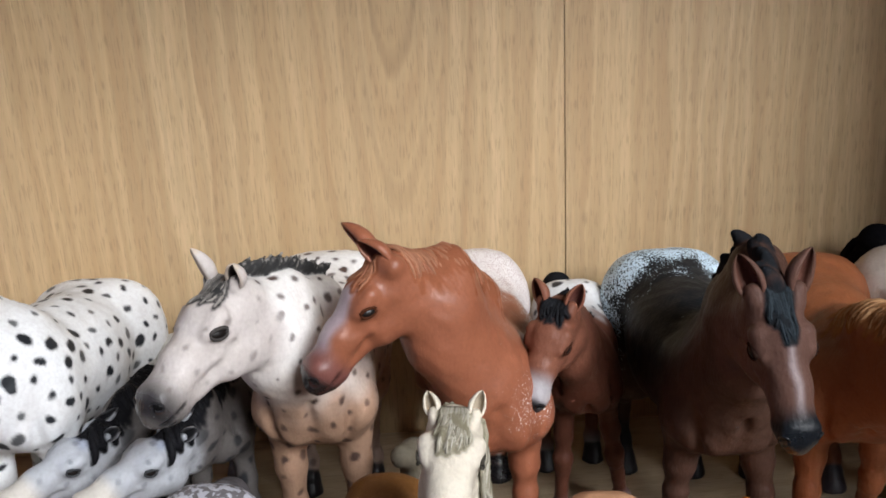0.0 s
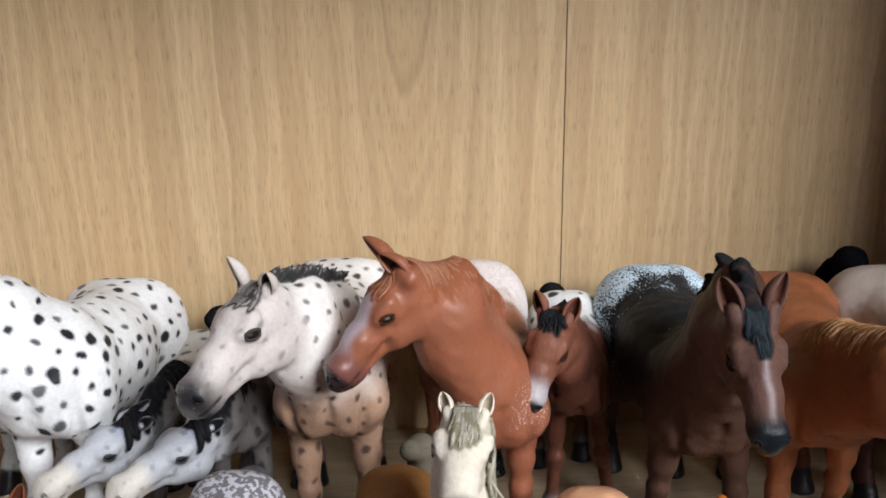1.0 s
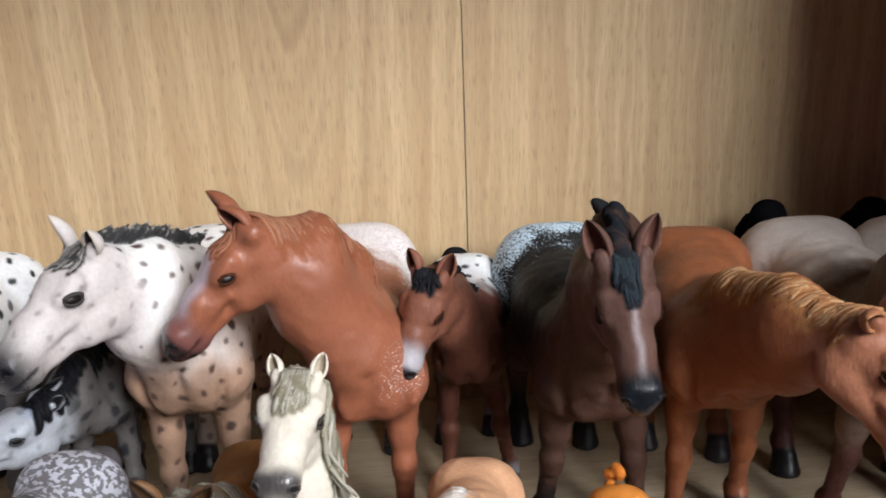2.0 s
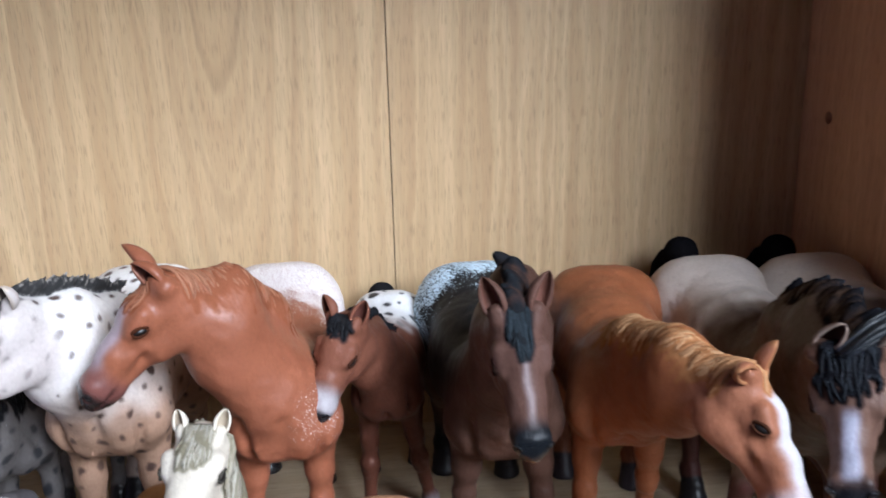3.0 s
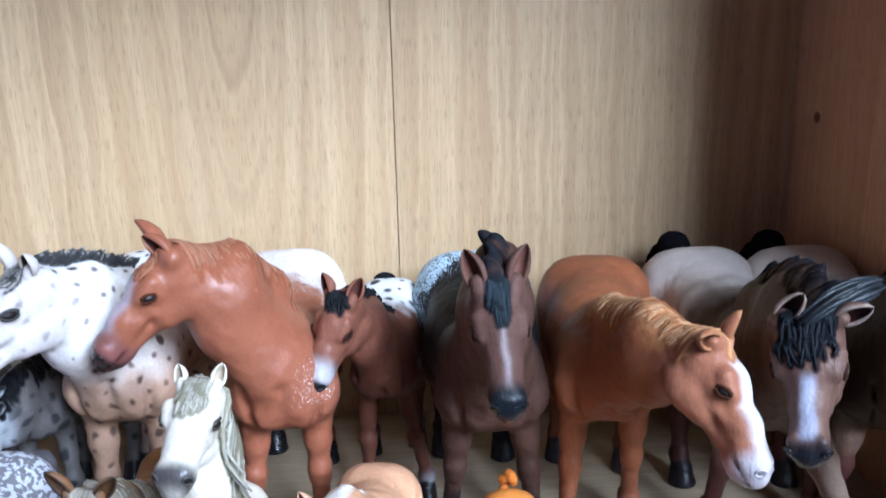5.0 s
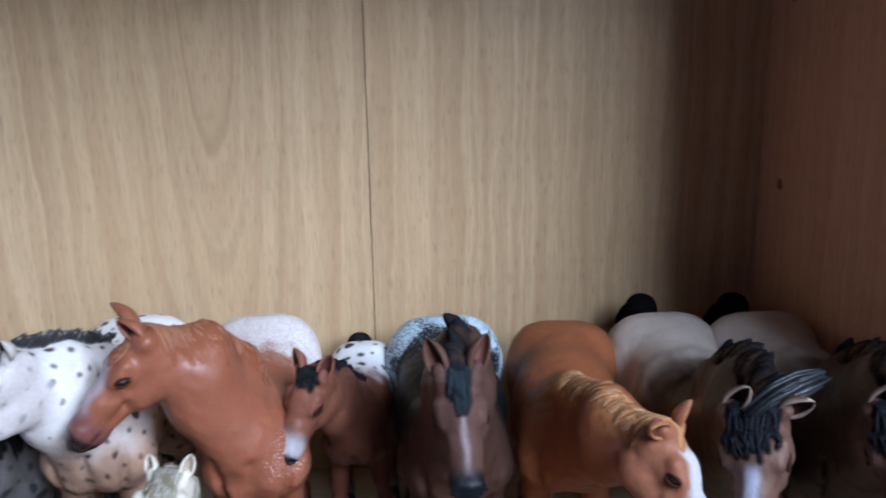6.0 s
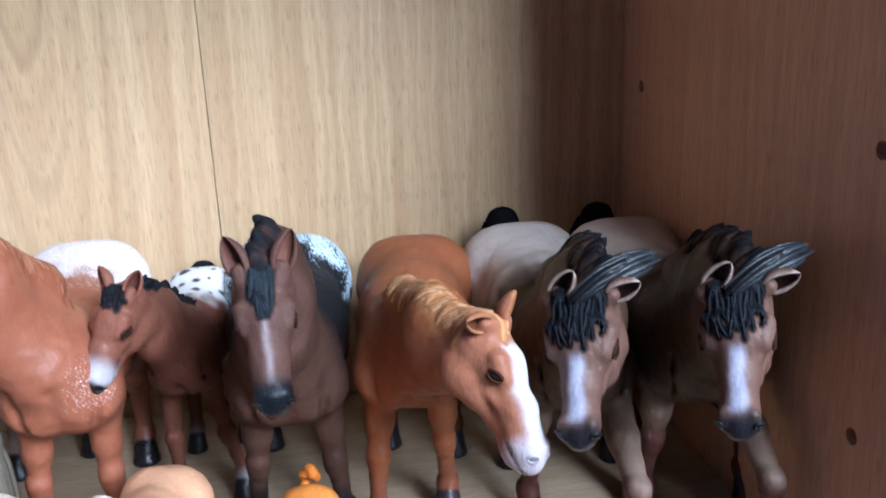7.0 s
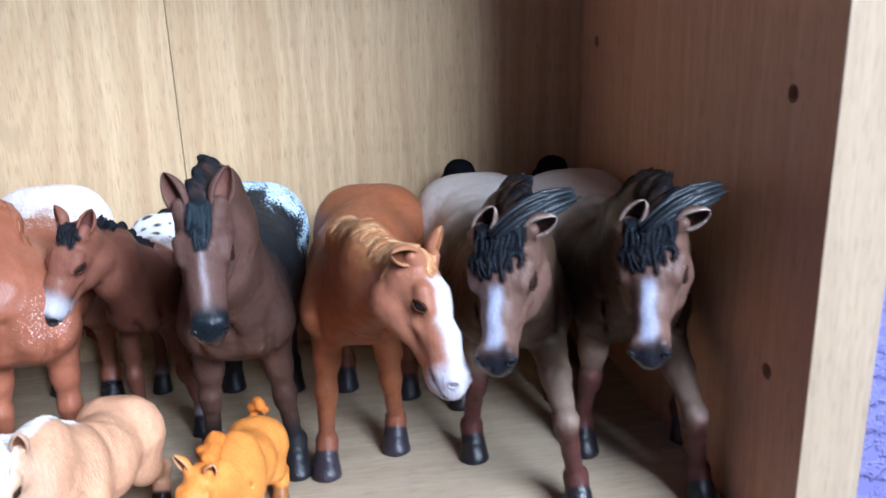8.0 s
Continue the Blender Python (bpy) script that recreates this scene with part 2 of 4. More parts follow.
class Sculpt:
    """Adds up rounded cones into one smooth solid and skins it with quads."""

    def __init__(self):
        self.forms = []

    def cone(self, a, b, ra, rb, k=0.004, tag="coat", thin=None, cut=False):
        self.forms.append((vec(*a), vec(*b), ra, rb, k, tag, thin, cut))

    def chain(self, pts, radii, k=0.004, tag="coat", thin=None):
        for i in range(len(pts) - 1):
            self.cone(pts[i], pts[i + 1], radii[i], radii[i + 1], k, tag, thin)

    @staticmethod
    def far(p, form):
        a, b, ra, rb, k, tag, thin, cut = form
        ab, q = b - a, p - a
        t = np.clip(q @ ab / max(ab @ ab, 1e-12), 0, 1)
        d = q - t[..., None] * ab
        if thin is not None:
            n, s = thin
            d = d + (d @ n)[..., None] * n * (s - 1)
        return np.sqrt((d * d).sum(-1)) - (ra + (rb - ra) * t)

    def skin(self, h):
        lo = np.min([np.minimum(f[0], f[1]) - max(f[2], f[3]) for f in self.forms], 0) - 3 * h
        hi = np.max([np.maximum(f[0], f[1]) + max(f[2], f[3]) for f in self.forms], 0) + 3 * h
        lo[2] = -2.5 * h
        n = np.ceil((hi - lo) / h).astype(int) + 1
        axes = [lo[i] + h * np.arange(n[i]) for i in range(3)]
        D = np.full(n, 0.02, np.float32)
        for f in sorted(self.forms, key=lambda g: g[7]):
            a, b, ra, rb, k, tag, thin, cut = f
            pad = max(ra, rb) + k + 3 * h
            i0 = np.maximum(((np.minimum(a, b) - pad - lo) / h).astype(int), 0)
            i1 = np.minimum(((np.maximum(a, b) + pad - lo) / h).astype(int) + 2, n)
            sl = tuple(slice(u, v) for u, v in zip(i0, i1))
            p = np.stack(np.meshgrid(*[ax[s] for ax, s in zip(axes, sl)], indexing="ij"), -1)
            d = self.far(p, f)
            o = D[sl]
            if cut:
                e = np.maximum(k - np.abs(o + d), 0) / k
                D[sl] = np.maximum(o, -d) + e * e * k / 4
            else:
                e = np.maximum(k - np.abs(o - d), 0) / k
                D[sl] = np.minimum(o, d) - e * e * k / 4
        X, Y, Z = np.meshgrid(*[a.astype(np.float32) for a in axes], indexing="ij", sparse=True)
        D += 0.00019 * np.sin(X * 520 + 2 * np.sin(Y * 330)) * np.sin(Y * 480 + 2 * np.sin(Z * 390)) * np.sin(Z * 560 + 1.5 * np.sin(X * 410))
        D = np.maximum(D, (0.0001 - axes[2])[None, None, :].astype(np.float32))
        return self.nets(D, lo, h)

    @staticmethod
    def nets(D, lo, h):
        inside = D < 0
        count = np.zeros(np.array(D.shape) - 1, np.int8)
        for i in (0, 1):
            for j in (0, 1):
                for k in (0, 1):
                    count += inside[i:D.shape[0] - 1 + i, j:D.shape[1] - 1 + j, k:D.shape[2] - 1 + k]
        cells = np.argwhere((count > 0) & (count < 8))
        index = np.full(count.shape, -1, np.int32)
        index[tuple(cells.T)] = np.arange(len(cells))
        total, hits = np.zeros((len(cells), 3)), np.zeros(len(cells))
        corners = [(i, j, k) for i in (0, 1) for j in (0, 1) for k in (0, 1)]
        for c0 in corners:
            for axis in range(3):
                if c0[axis]:
                    continue
                c1 = list(c0)
                c1[axis] = 1
                d0 = D[tuple((cells + c0).T)]
                d1 = D[tuple((cells + c1).T)]
                x = (d0 < 0) != (d1 < 0)
                t = np.where(x, d0 / np.where(x, d0 - d1, 1), 0)
                total += np.where(x[:, None], np.array(c0) + t[:, None] * (np.array(c1) - c0), 0)
                hits += x
        V = lo + h * (cells + total / hits[:, None])
        quads = []
        for axis in range(3):
            u, v = (axis + 1) % 3, (axis + 2) % 3
            s0 = [slice(1, -1)] * 3
            s0[axis] = slice(0, -1)
            s1 = list(s0)
            s1[axis] = slice(1, None)
            a, b = inside[tuple(s0)], inside[tuple(s1)]
            for flip in (False, True):
                e = np.argwhere((a & ~b) if not flip else (~a & b))
                base = e + 1
                base[:, axis] -= 1
                ring = []
                for du, dv in ((1, 1), (0, 1), (0, 0), (1, 0)):
                    c = base.copy()
                    c[:, u] -= du
                    c[:, v] -= dv
                    ring.append(index[tuple(c.T)])
                q = np.stack(ring if not flip else ring[::-1], 1)
                quads.append(q)
        Q = np.concatenate(quads)
        return V, Q[(Q >= 0).all(1)]

    def near(self, V, tag):
        d = np.full(len(V), 0.05)
        for f in self.forms:
            if f[5] == tag:
                d = np.minimum(d, self.far(V, f))
        return d


def smooth(a, b, x):
    t = np.clip((x - a) / (b - a), 0, 1)
    return t * t * (3 - 2 * t)


def grain(V, scale, seed=0.0):
    """Soft uneven values round 0, for the borders of painted areas."""
    p = V * scale + seed
    return (np.sin(p[:, 0] + 1.7 * np.sin(p[:, 1] * 0.9)) + np.sin(p[:, 1] * 1.3 + 1.4 * np.sin(p[:, 2])) + np.sin(p[:, 2] * 1.1 + 1.5 * np.sin(p[:, 0] * 1.2))) / 3


class Trim:
    """Crisp pieces moulded onto a figurine: locks of hair, ears, eyes and nostrils, gathered to be joined to its skin."""

    def __init__(self):
        self.V, self.F, self.C, self.G, self.n, self.roots = [], [], [], [], 0, []

    def add(self, verts, faces, colours, gloss):
        self.V.append(verts)
        self.roots.append(self.n + faces[0][0])
        self.F += [[i + self.n for i in q] for q in faces]
        self.C.append(colours)
        self.G.append(np.full(len(verts), gloss))
        self.n += len(verts)

    def tube(self, pts, radii, colour, tip=None, gloss=0.0, sides=6, closed=False):
        p, r = np.asarray(pts, float), np.asarray(radii, float)
        m = len(p)
        if not closed:
            t = np.linspace(0, m - 1, 2 * m - 1)
            i = np.minimum(t.astype(int), m - 2)
            w = (t - i)[:, None]
            a, b, c, d = p[np.maximum(i - 1, 0)], p[i], p[i + 1], p[np.minimum(i + 2, m - 1)]
            p = 0.5 * (2 * b + (c - a) * w + (2 * a - 5 * b + 4 * c - d) * w ** 2 + (3 * b - a - 3 * c + d) * w ** 3)
            r = np.interp(t, np.arange(m), r)
            m = len(p)
            tan = np.gradient(p, axis=0)
        else:
            tan = np.roll(p, -1, 0) - np.roll(p, 1, 0)
        tan /= np.maximum(np.linalg.norm(tan, axis=1, keepdims=True), 1e-9)
        ref = vec(0.31, 0.52, 0.79)
        n1 = np.cross(tan, ref)
        n1 /= np.maximum(np.linalg.norm(n1, axis=1, keepdims=True), 1e-9)
        n2 = np.cross(tan, n1)
        a = np.arange(sides) * 2 * math.pi / sides
        ring = p[:, None] + r[:, None, None] * (np.cos(a)[None, :, None] * n1[:, None] + np.sin(a)[None, :, None] * n2[:, None])
        faces = [[i * sides + j, i * sides + (j + 1) % sides, (i + 1) % m * sides + (j + 1) % sides, (i + 1) % m * sides + j] for i in range(m if closed else m - 1) for j in range(sides)]
        if not closed:
            faces += [list(range(sides))[::-1], [(m - 1) * sides + j for j in range(sides)]]
        w = np.repeat(np.linspace(0, 1, m), sides)[:, None]
        self.add(ring.reshape(-1, 3), faces, vec(*colour) * (1 - w) + vec(*(tip if tip is not None else colour)) * w, gloss)

    def ball(self, c, e1, e2, e3, colour, gloss, n=12, m=7):
        v = [c + e3, c - e3]
        for i in range(1, m):
            a = math.pi * i / m
            v += [c + e3 * math.cos(a) + (e1 * math.cos(2 * math.pi * j / n) + e2 * math.sin(2 * math.pi * j / n)) * math.sin(a) for j in range(n)]
        faces = [[0, 2 + j, 2 + (j + 1) % n] for j in range(n)] + [[1, 2 + (m - 2) * n + (j + 1) % n, 2 + (m - 2) * n + j] for j in range(n)]
        faces += [[2 + i * n + j, 2 + (i + 1) * n + j, 2 + (i + 1) * n + (j + 1) % n, 2 + i * n + (j + 1) % n] for i in range(m - 2) for j in range(n)]
        self.add(np.array(v), faces, np.tile(vec(*colour), (len(v), 1)), gloss)

    def ear(self, root, tip, front, wide, outer, inner, rim):
        """A cupped leaf, open towards the front, with a rolled edge."""
        d = tip - root
        axis, high = unit(d), np.linalg.norm(d)
        across = np.cross(axis, front)
        n, k = 13, 9
        theta = np.linspace(-2.15, 2.15, k)
        v, c = [], []
        for i in range(n):
            s = i / (n - 1) * 1.08 - 0.08
            w = wide * float(np.interp(s, [-0.08, 0.0, 0.18, 0.42, 0.68, 0.88, 0.97, 1.0], [0.55, 0.66, 0.92, 1.0, 0.80, 0.47, 0.22, 0.06]))
            mid = root + d * s - front * 0.05 * high * math.sin(math.pi * max(s, 0))
            for q, rad, colour in ((theta, 1.0, outer), (theta[::-1], 0.70, inner)):
                for t in q:
                    v.append(mid + w * rad * (-math.cos(t) * 0.85 * front + math.sin(t) * across))
                    edge = abs(t) > 2.0 or s > 0.9
                    c.append(rim if edge else colour)
        m = 2 * k
        faces = [[i * m + j, i * m + (j + 1) % m, (i + 1) * m + (j + 1) % m, (i + 1) * m + j] for i in range(n - 1) for j in range(m)]
        faces.append([(n - 1) * m + j for j in range(m)])
        self.add(np.array(v), faces, np.array(c, float), 0.0)


def horse(name, mat, hip, chest, poll, muzzle, ear_l, ear_r, hoofs, up=None, crest=None, throat=None, size=1.0, girth=1.0, slim=1.0,
          tail=None, mane=None, forelock=None, paint=None, voxel=0.00066, knees=None, label="", head=1.0, raised=None, ear=1.0, snout=1.0, taper=1.0, ear_set=0.108):
    """One moulded figurine. All places are in metres; hoofs: fore left, fore right, hind left, hind right (left: towards -x)."""
    S, T = Sculpt(), Trim()
    P = dict(base=(0.3, 0.1, 0.04), nose=None, blaze=None, legs=None, mane=(0.02, 0.02, 0.022), hoof=(0.015, 0.013, 0.015), rump=None, under=None,
             spots=0.0, speck_glint=None, face=None, inner=None, tips=None, nose_from=0.80, saddle=None, streak=None, lip=None, arm=None, fade=0.12)
    P.update(paint or {})
    skin = vec(*(P["face"] or P["base"]))
    muzzle_skin = vec(*(P["lip"] or P["nose"] or P["base"]))
    hip, chest, poll, muzzle = vec(*hip), vec(*chest), vec(*poll), vec(*muzzle)
    ear_l, ear_r = vec(*ear_l), vec(*ear_r)
    z = vec(0, 0, 1)
    f = unit((chest - hip) * (1, 1, 0))
    side = unit(np.cross(z, f))
    if side[0] > 0:
        side = -side
    g, s = size * girth, size
    # trunk
    mid = (hip + chest) / 2 - z * 0.0022 * s
    S.cone(hip, mid, 0.0168 * g, 0.0182 * g, 0.006)
    S.cone(mid, chest, 0.0182 * g, 0.0165 * g, 0.006)
    for q in (1, -1):
        S.cone(hip - f * 0.004 * s + side * q * 0.0080 * g + z * 0.0028 * s, hip - f * 0.010 * s + side * q * 0.0072 * g - z * 0.002 * s, 0.0128 * g, 0.0115 * g, 0.005)
        S.cone(chest + f * 0.004 * s + side * q * 0.0066 * g - z * 0.003 * s, chest + f * 0.0075 * s + side * q * 0.0058 * g - z * 0.006 * s, 0.0098 * g, 0.0080 * g, 0.0018)
        S.cone(chest - f * 0.006 * s + side * q * 0.0075 * g + z * 0.008 * s, chest + f * 0.006 * s + side * q * 0.0105 * g - z * 0.004 * s, 0.0064 * g, 0.0068 * g, 0.0034)
    S.cone(chest + f * 0.0185 * s * girth + z * 0.003 * s, chest + f * 0.0165 * s * girth - z * 0.013 * s, 0.0004 * s, 0.0006 * s, 0.0040 * s, "groove", None, True)
    for q in (1, -1):
        S.cone(chest + f * 0.0150 * s * girth + side * q * 0.0125 * g + z * 0.004 * s, chest + f * 0.0110 * s * girth + side * q * 0.0085 * g - z * 0.014 * s, 0.0004 * s, 0.0006 * s, 0.0040 * s, "groove", None, True)
    withers = chest - f * 0.006 * s + z * 0.0135 * s
    S.cone(withers, withers - f * 0.012 * s - z * 0.003 * s, 0.0058 * g, 0.0050 * g, 0.006)
    # head frame
    ax = unit(muzzle - poll)
    L = np.linalg.norm(muzzle - poll)
    if up is None:
        up = unit(z - ax * (z @ ax))
    else:
        up = unit(vec(*up) - ax * (vec(*up) @ ax))
    lat = unit(np.cross(up, ax))
    if lat @ (ear_l - ear_r) < 0:
        lat = -lat

    def at(along, high, wide):
        return poll + L * (along * ax + high * up + wide * lat)

    # neck
    n0 = chest + f * 0.004 * s + z * 0.002 * s if throat is None else vec(*throat)
    nape = at(0.05, -0.02, 0)
    crest_pts = [withers + z * 0.001 * s] + [vec(*c) for c in (crest or [])] + [nape]
    m = len(crest_pts)
    S.chain(crest_pts, [0.0075 * g * (1 - 0.32 * i / (m - 1)) * slim for i in range(m)], 0.006)
    gullet = at(0.16, -0.20, 0)
    under = n0 * 0.5 + gullet * 0.5 - unit(np.cross(side, gullet - n0)) * 0
    S.chain([n0, under, gullet], [0.0122 * g * slim, 0.0086 * g * slim, 0.0050 * g * slim], 0.006)
    midc = (crest_pts[m // 2] + under) / 2
    S.chain([chest + z * 0.006 * s, midc, at(0.10, -0.10, 0)], [0.0132 * g * slim, 0.0100 * g * slim, 0.0062 * g * slim], 0.006)
    # head
    k = 0.0028 * L / 0.035
    big = head * 1.12
    hd = L * big

    def on(along, high, wide):
        return at(along, high * big, wide * big)

    S.cone(on(0.03, -0.03, 0), on(0.30, -0.01, 0), 0.150 * hd, 0.150 * hd, k)
    S.cone(on(0.30, 0.00, 0), on(0.62, -0.015, 0), 0.145 * hd, 0.104 * hd * taper, k)
    S.cone(on(0.62, -0.015, 0), on(0.86, -0.045, 0), 0.104 * hd * taper, 0.086 * hd * taper, k)
    S.cone(on(0.62, -0.03, 0), on(0.84, -0.065, 0), 0.098 * hd * snout, 0.098 * hd * snout, k)
    S.cone(on(0.84, -0.06, 0), on(0.93, -0.08, 0), 0.100 * hd * snout, 0.100 * hd * snout, k)
    S.cone(on(0.90, -0.06, 0), on(0.975, -0.085 * snout, 0), 0.092 * hd * snout, 0.066 * hd * snout, k)
    for q in (1, -1):
        S.cone(on(0.19, -0.23, 0.070 * q), on(0.37, -0.19, 0.062 * q), 0.150 * hd, 0.120 * hd, k * 0.7, "coat", (lat, 1.45))
        S.cone(on(0.26, 0.062, 0.126 * q), on(0.40, 0.046, 0.120 * q), 0.056 * hd, 0.044 * hd, k * 0.5)
        S.cone(on(0.44, -0.09, 0.105 * q), on(0.62, -0.07, 0.085 * q), 0.028 * hd, 0.016 * hd, k * 0.7)
        S.cone(on(0.335, -0.003, 0.136 * q), on(0.380, 0.026, 0.132 * q), 0.026 * hd, 0.024 * hd, k * 0.15, "eye")
        e1, e2 = unit(0.85 * ax + 0.52 * up), unit(0.85 * up - 0.52 * ax)
        eye = on(0.360, 0.016, 0.155 * q)
        T.ball(eye, e1 * 0.052 * hd, e2 * 0.030 * hd, lat * q * 0.024 * hd, (0.012, 0.009, 0.008), 0.1)
        for turn, shade, thick in ((1, 0.25, 0.013), (-1, 0.25, 0.009)):
            lid = [eye + e1 * math.cos(t) * 0.056 * hd + turn * e2 * math.sin(t) * 0.029 * hd + lat * q * (0.004 + 0.011 * math.sin(t)) * hd for t in np.linspace(-0.1, 3.24, 7)]
            T.tube(lid, [0.004 * hd, *[thick * hd] * 5, 0.004 * hd], skin * shade * min(1.0, 0.07 / max(skin * shade)), None, -0.5)
        S.cone(on(0.295, 0.006, 0.134 * q), on(0.385, 0.060, 0.118 * q), 0.024 * hd, 0.018 * hd, k * 0.2)
        S.cone(on(0.345, -0.052, 0.130 * q), on(0.412, -0.012, 0.122 * q), 0.018 * hd, 0.014 * hd, k * 0.25)
        S.cone(on(0.900, 0.0, 0.066 * q), on(0.960, -0.030, 0.072 * q), 0.042 * hd * snout, 0.040 * hd * snout, k * 0.6, "nose")
        S.cone(on(0.985, -0.015, 0.105 * q), on(1.02, -0.03, 0.130 * q), 0.020 * hd * snout, 0.016 * hd, k * 0.25, "nostril", None, True)
        out = unit(0.72 * ax + 0.25 * up + 0.62 * lat * q)
        n1 = unit(np.cross(out, ax - up * 0.6))
        n2 = np.cross(out, n1)
        hole = on(0.935, -0.020, 0.071 * q) + out * 0.041 * hd * snout
        T.ball(hole, n1 * 0.031 * hd * snout, n2 * 0.022 * hd * snout, out * 0.006 * hd, muzzle_skin * (0.16 if max(muzzle_skin) < 0.3 else 0.38), 0.3 if max(muzzle_skin) < 0.3 else -0.3, 10, 5)
        T.tube([hole + n1 * math.cos(t) * 0.034 * hd * snout + n2 * math.sin(t) * 0.025 * hd * snout for t in np.arange(10) * 0.6283], [0.0080 * hd * snout] * 10, muzzle_skin * 0.95, None, 0.75 if max(muzzle_skin) < 0.1 else 0.0, 6, True)
        S.cone(on(0.80, -0.125, 0.12 * q), on(1.02, -0.118, 0.06 * q), 0.009 * hd, 0.009 * hd, k * 0.3, "mouth", None, True)
        tip = ear_l if q > 0 else ear_r
        root = on(0.0, 0.09, ear_set * q)
        d = tip - root
        front = unit(ax * 0.75 + up * 0.55 + lat * 0.35 * q)
        front = unit(front - unit(d) * (front @ unit(d)))
        S.cone(root - d * 0.12, root + d * 0.10, 0.060 * hd * ear, 0.048 * hd * ear, k * 0.8)
        inner = vec(*(P["inner"] or skin * 0.45))
        T.ear(root, tip, front, 0.076 * hd * ear, skin, inner, vec(*P["tips"]) if P["tips"] else skin * 1.12)
    S.cone(on(0.34, -0.22, 0), on(0.80, -0.15, 0), 0.075 * hd, 0.058 * hd, k)
    S.cone(on(0.84, -0.165 * snout, 0), on(0.90, -0.165 * snout, 0), 0.058 * hd * snout, 0.054 * hd * snout, k * 0.8)
    # legs
    for i, hf in enumerate(hoofs):
        q = 1 if i % 2 == 0 else -1
        hf = vec(*hf) if len(hf) == 3 else vec(hf[0], hf[1], 0.0)
        toe = f * 0.0035 * s
        fet = hf + z * 0.0105 * s - toe * 0.9
        if i < 2:
            top = chest + side * q * 0.0095 * g - z * 0.007 * s
            knee = vec(*knees[i]) if knees and knees[i] is not None else top * 0.45 + fet * 0.55 + f * 0.002 * s
            S.cone(top, top * 0.4 + knee * 0.6, 0.0069 * g, 0.0041 * g, 0.004, "arm")
            S.cone(top * 0.4 + knee * 0.6, knee, 0.0041 * g, 0.0033 * s, 0.003, "arm")
            S.cone(knee + f * 0.0008 * s, knee - z * 0.003 * s, 0.0037 * s, 0.0033 * s, 0.0014, "arm")
            S.cone(knee, fet, 0.0033 * s, 0.0027 * s, 0.002, "shin")
        else:
            top = hip + side * q * 0.0095 * g - z * 0.005 * s - f * 0.002 * s
            stifle = top * 0.55 + vec(hf[0], hf[1], 0) * 0.45 + f * 0.006 * s
            stifle[2] = hip[2] * 0.62
            hock = vec(hf[0], hf[1], hip[2] * 0.40) - f * 0.005 * s
            S.cone(top, stifle, 0.0125 * g, 0.0085 * g, 0.006)
            S.cone(stifle, hock, 0.0078 * g, 0.0042 * s, 0.004)
            S.cone(hock, fet, 0.0038 * s, 0.0028 * s, 0.002, "shin")
        S.cone(fet, fet + f * 0.0004, 0.0038 * s, 0.0035 * s, 0.0012, "shin")
        S.cone(fet, hf + z * 0.005 * s, 0.0034 * s, 0.0042 * s, 0.002, "shin")
        S.cone(hf + z * 0.0052 * s, hf + z * 0.0004 * s + toe * 0.4, 0.0042 * s, 0.0053 * s, 0.0008, "hoof")
    # tail
    if tail:
        tp = [vec(*t) for t in tail]
        S.chain(tp, [0.0046 * s, *[0.0064 * s] * (len(tp) - 2), 0.0040 * s], 0.002, "tail")
        for j in range(11):
            a = j * 0.571
            o = side * math.cos(a) * 0.0064 * s + f * math.sin(a) * 0.0060 * s
            T.tube([t + o * (0.5 + 0.5 * min(i, 2) / 2) for i, t in enumerate(tp)], [0.0012 * s, *[0.0016 * s] * (len(tp) - 2), 0.0006 * s], vec(*P["mane"]) * (0.75 + 0.1 * (j % 5)), None, -0.6)
    # hair: locks combed over the coat
    rng = random.Random(len(name) * 7 + int(abs(hip[0]) * 1e4))
    coat_forms = [q for q in S.forms if q[5] in ("coat", "ear") and not q[7]]

    def coat_far(p):
        d = np.full(len(p), 0.05)
        for q in coat_forms:
            e = S.far(p, q)
            h = np.maximum(0.003 - np.abs(d - e), 0) / 0.003
            d = np.minimum(d, e) - h * h * 0.003 / 4
        return d

    def comb(locks, radii, lift, k):
        """Lays every lock on the coat: its points are moved to a small height over the surface, then it is added."""
        p = np.array(locks, float)
        n, m = p.shape[:2]
        p = p.reshape(-1, 3)
        want = np.tile(np.asarray(lift, float), n) if np.ndim(lift) else np.full(n * m, lift)
        for _ in range(3):
            d = coat_far(p)
            grad = np.stack([(coat_far(p + vec(*e)) - d) / 1e-4 for e in ((1e-4, 0, 0), (0, 1e-4, 0), (0, 0, 1e-4))], 1)
            grad /= np.maximum(np.linalg.norm(grad, axis=1, keepdims=True), 0.3)
            p = p + grad * np.clip(want - d, -0.003, 0.006)[:, None]
        for lock in p.reshape(n, m, 3):
            strand(lock, radii, k)

    def strand(lock, radii, k, ridge=0.6):
        """One lock: a faint ridge in the skin with a crisp strand on it, in one of the mane's shades."""
        S.chain(lock, [ridge * r for r in radii], k, "mane")
        w = rng.random()
        c = vec(*P["mane"]) * (0.7 + 0.5 * rng.random())
        c = c * (1 - w * 0.85) + vec(*P["streak"]) * w * 0.85 if P["streak"] else c
        T.tube(lock, [0.85 * r for r in radii], c, c * (0.9 + 0.3 * rng.random()), -0.3)

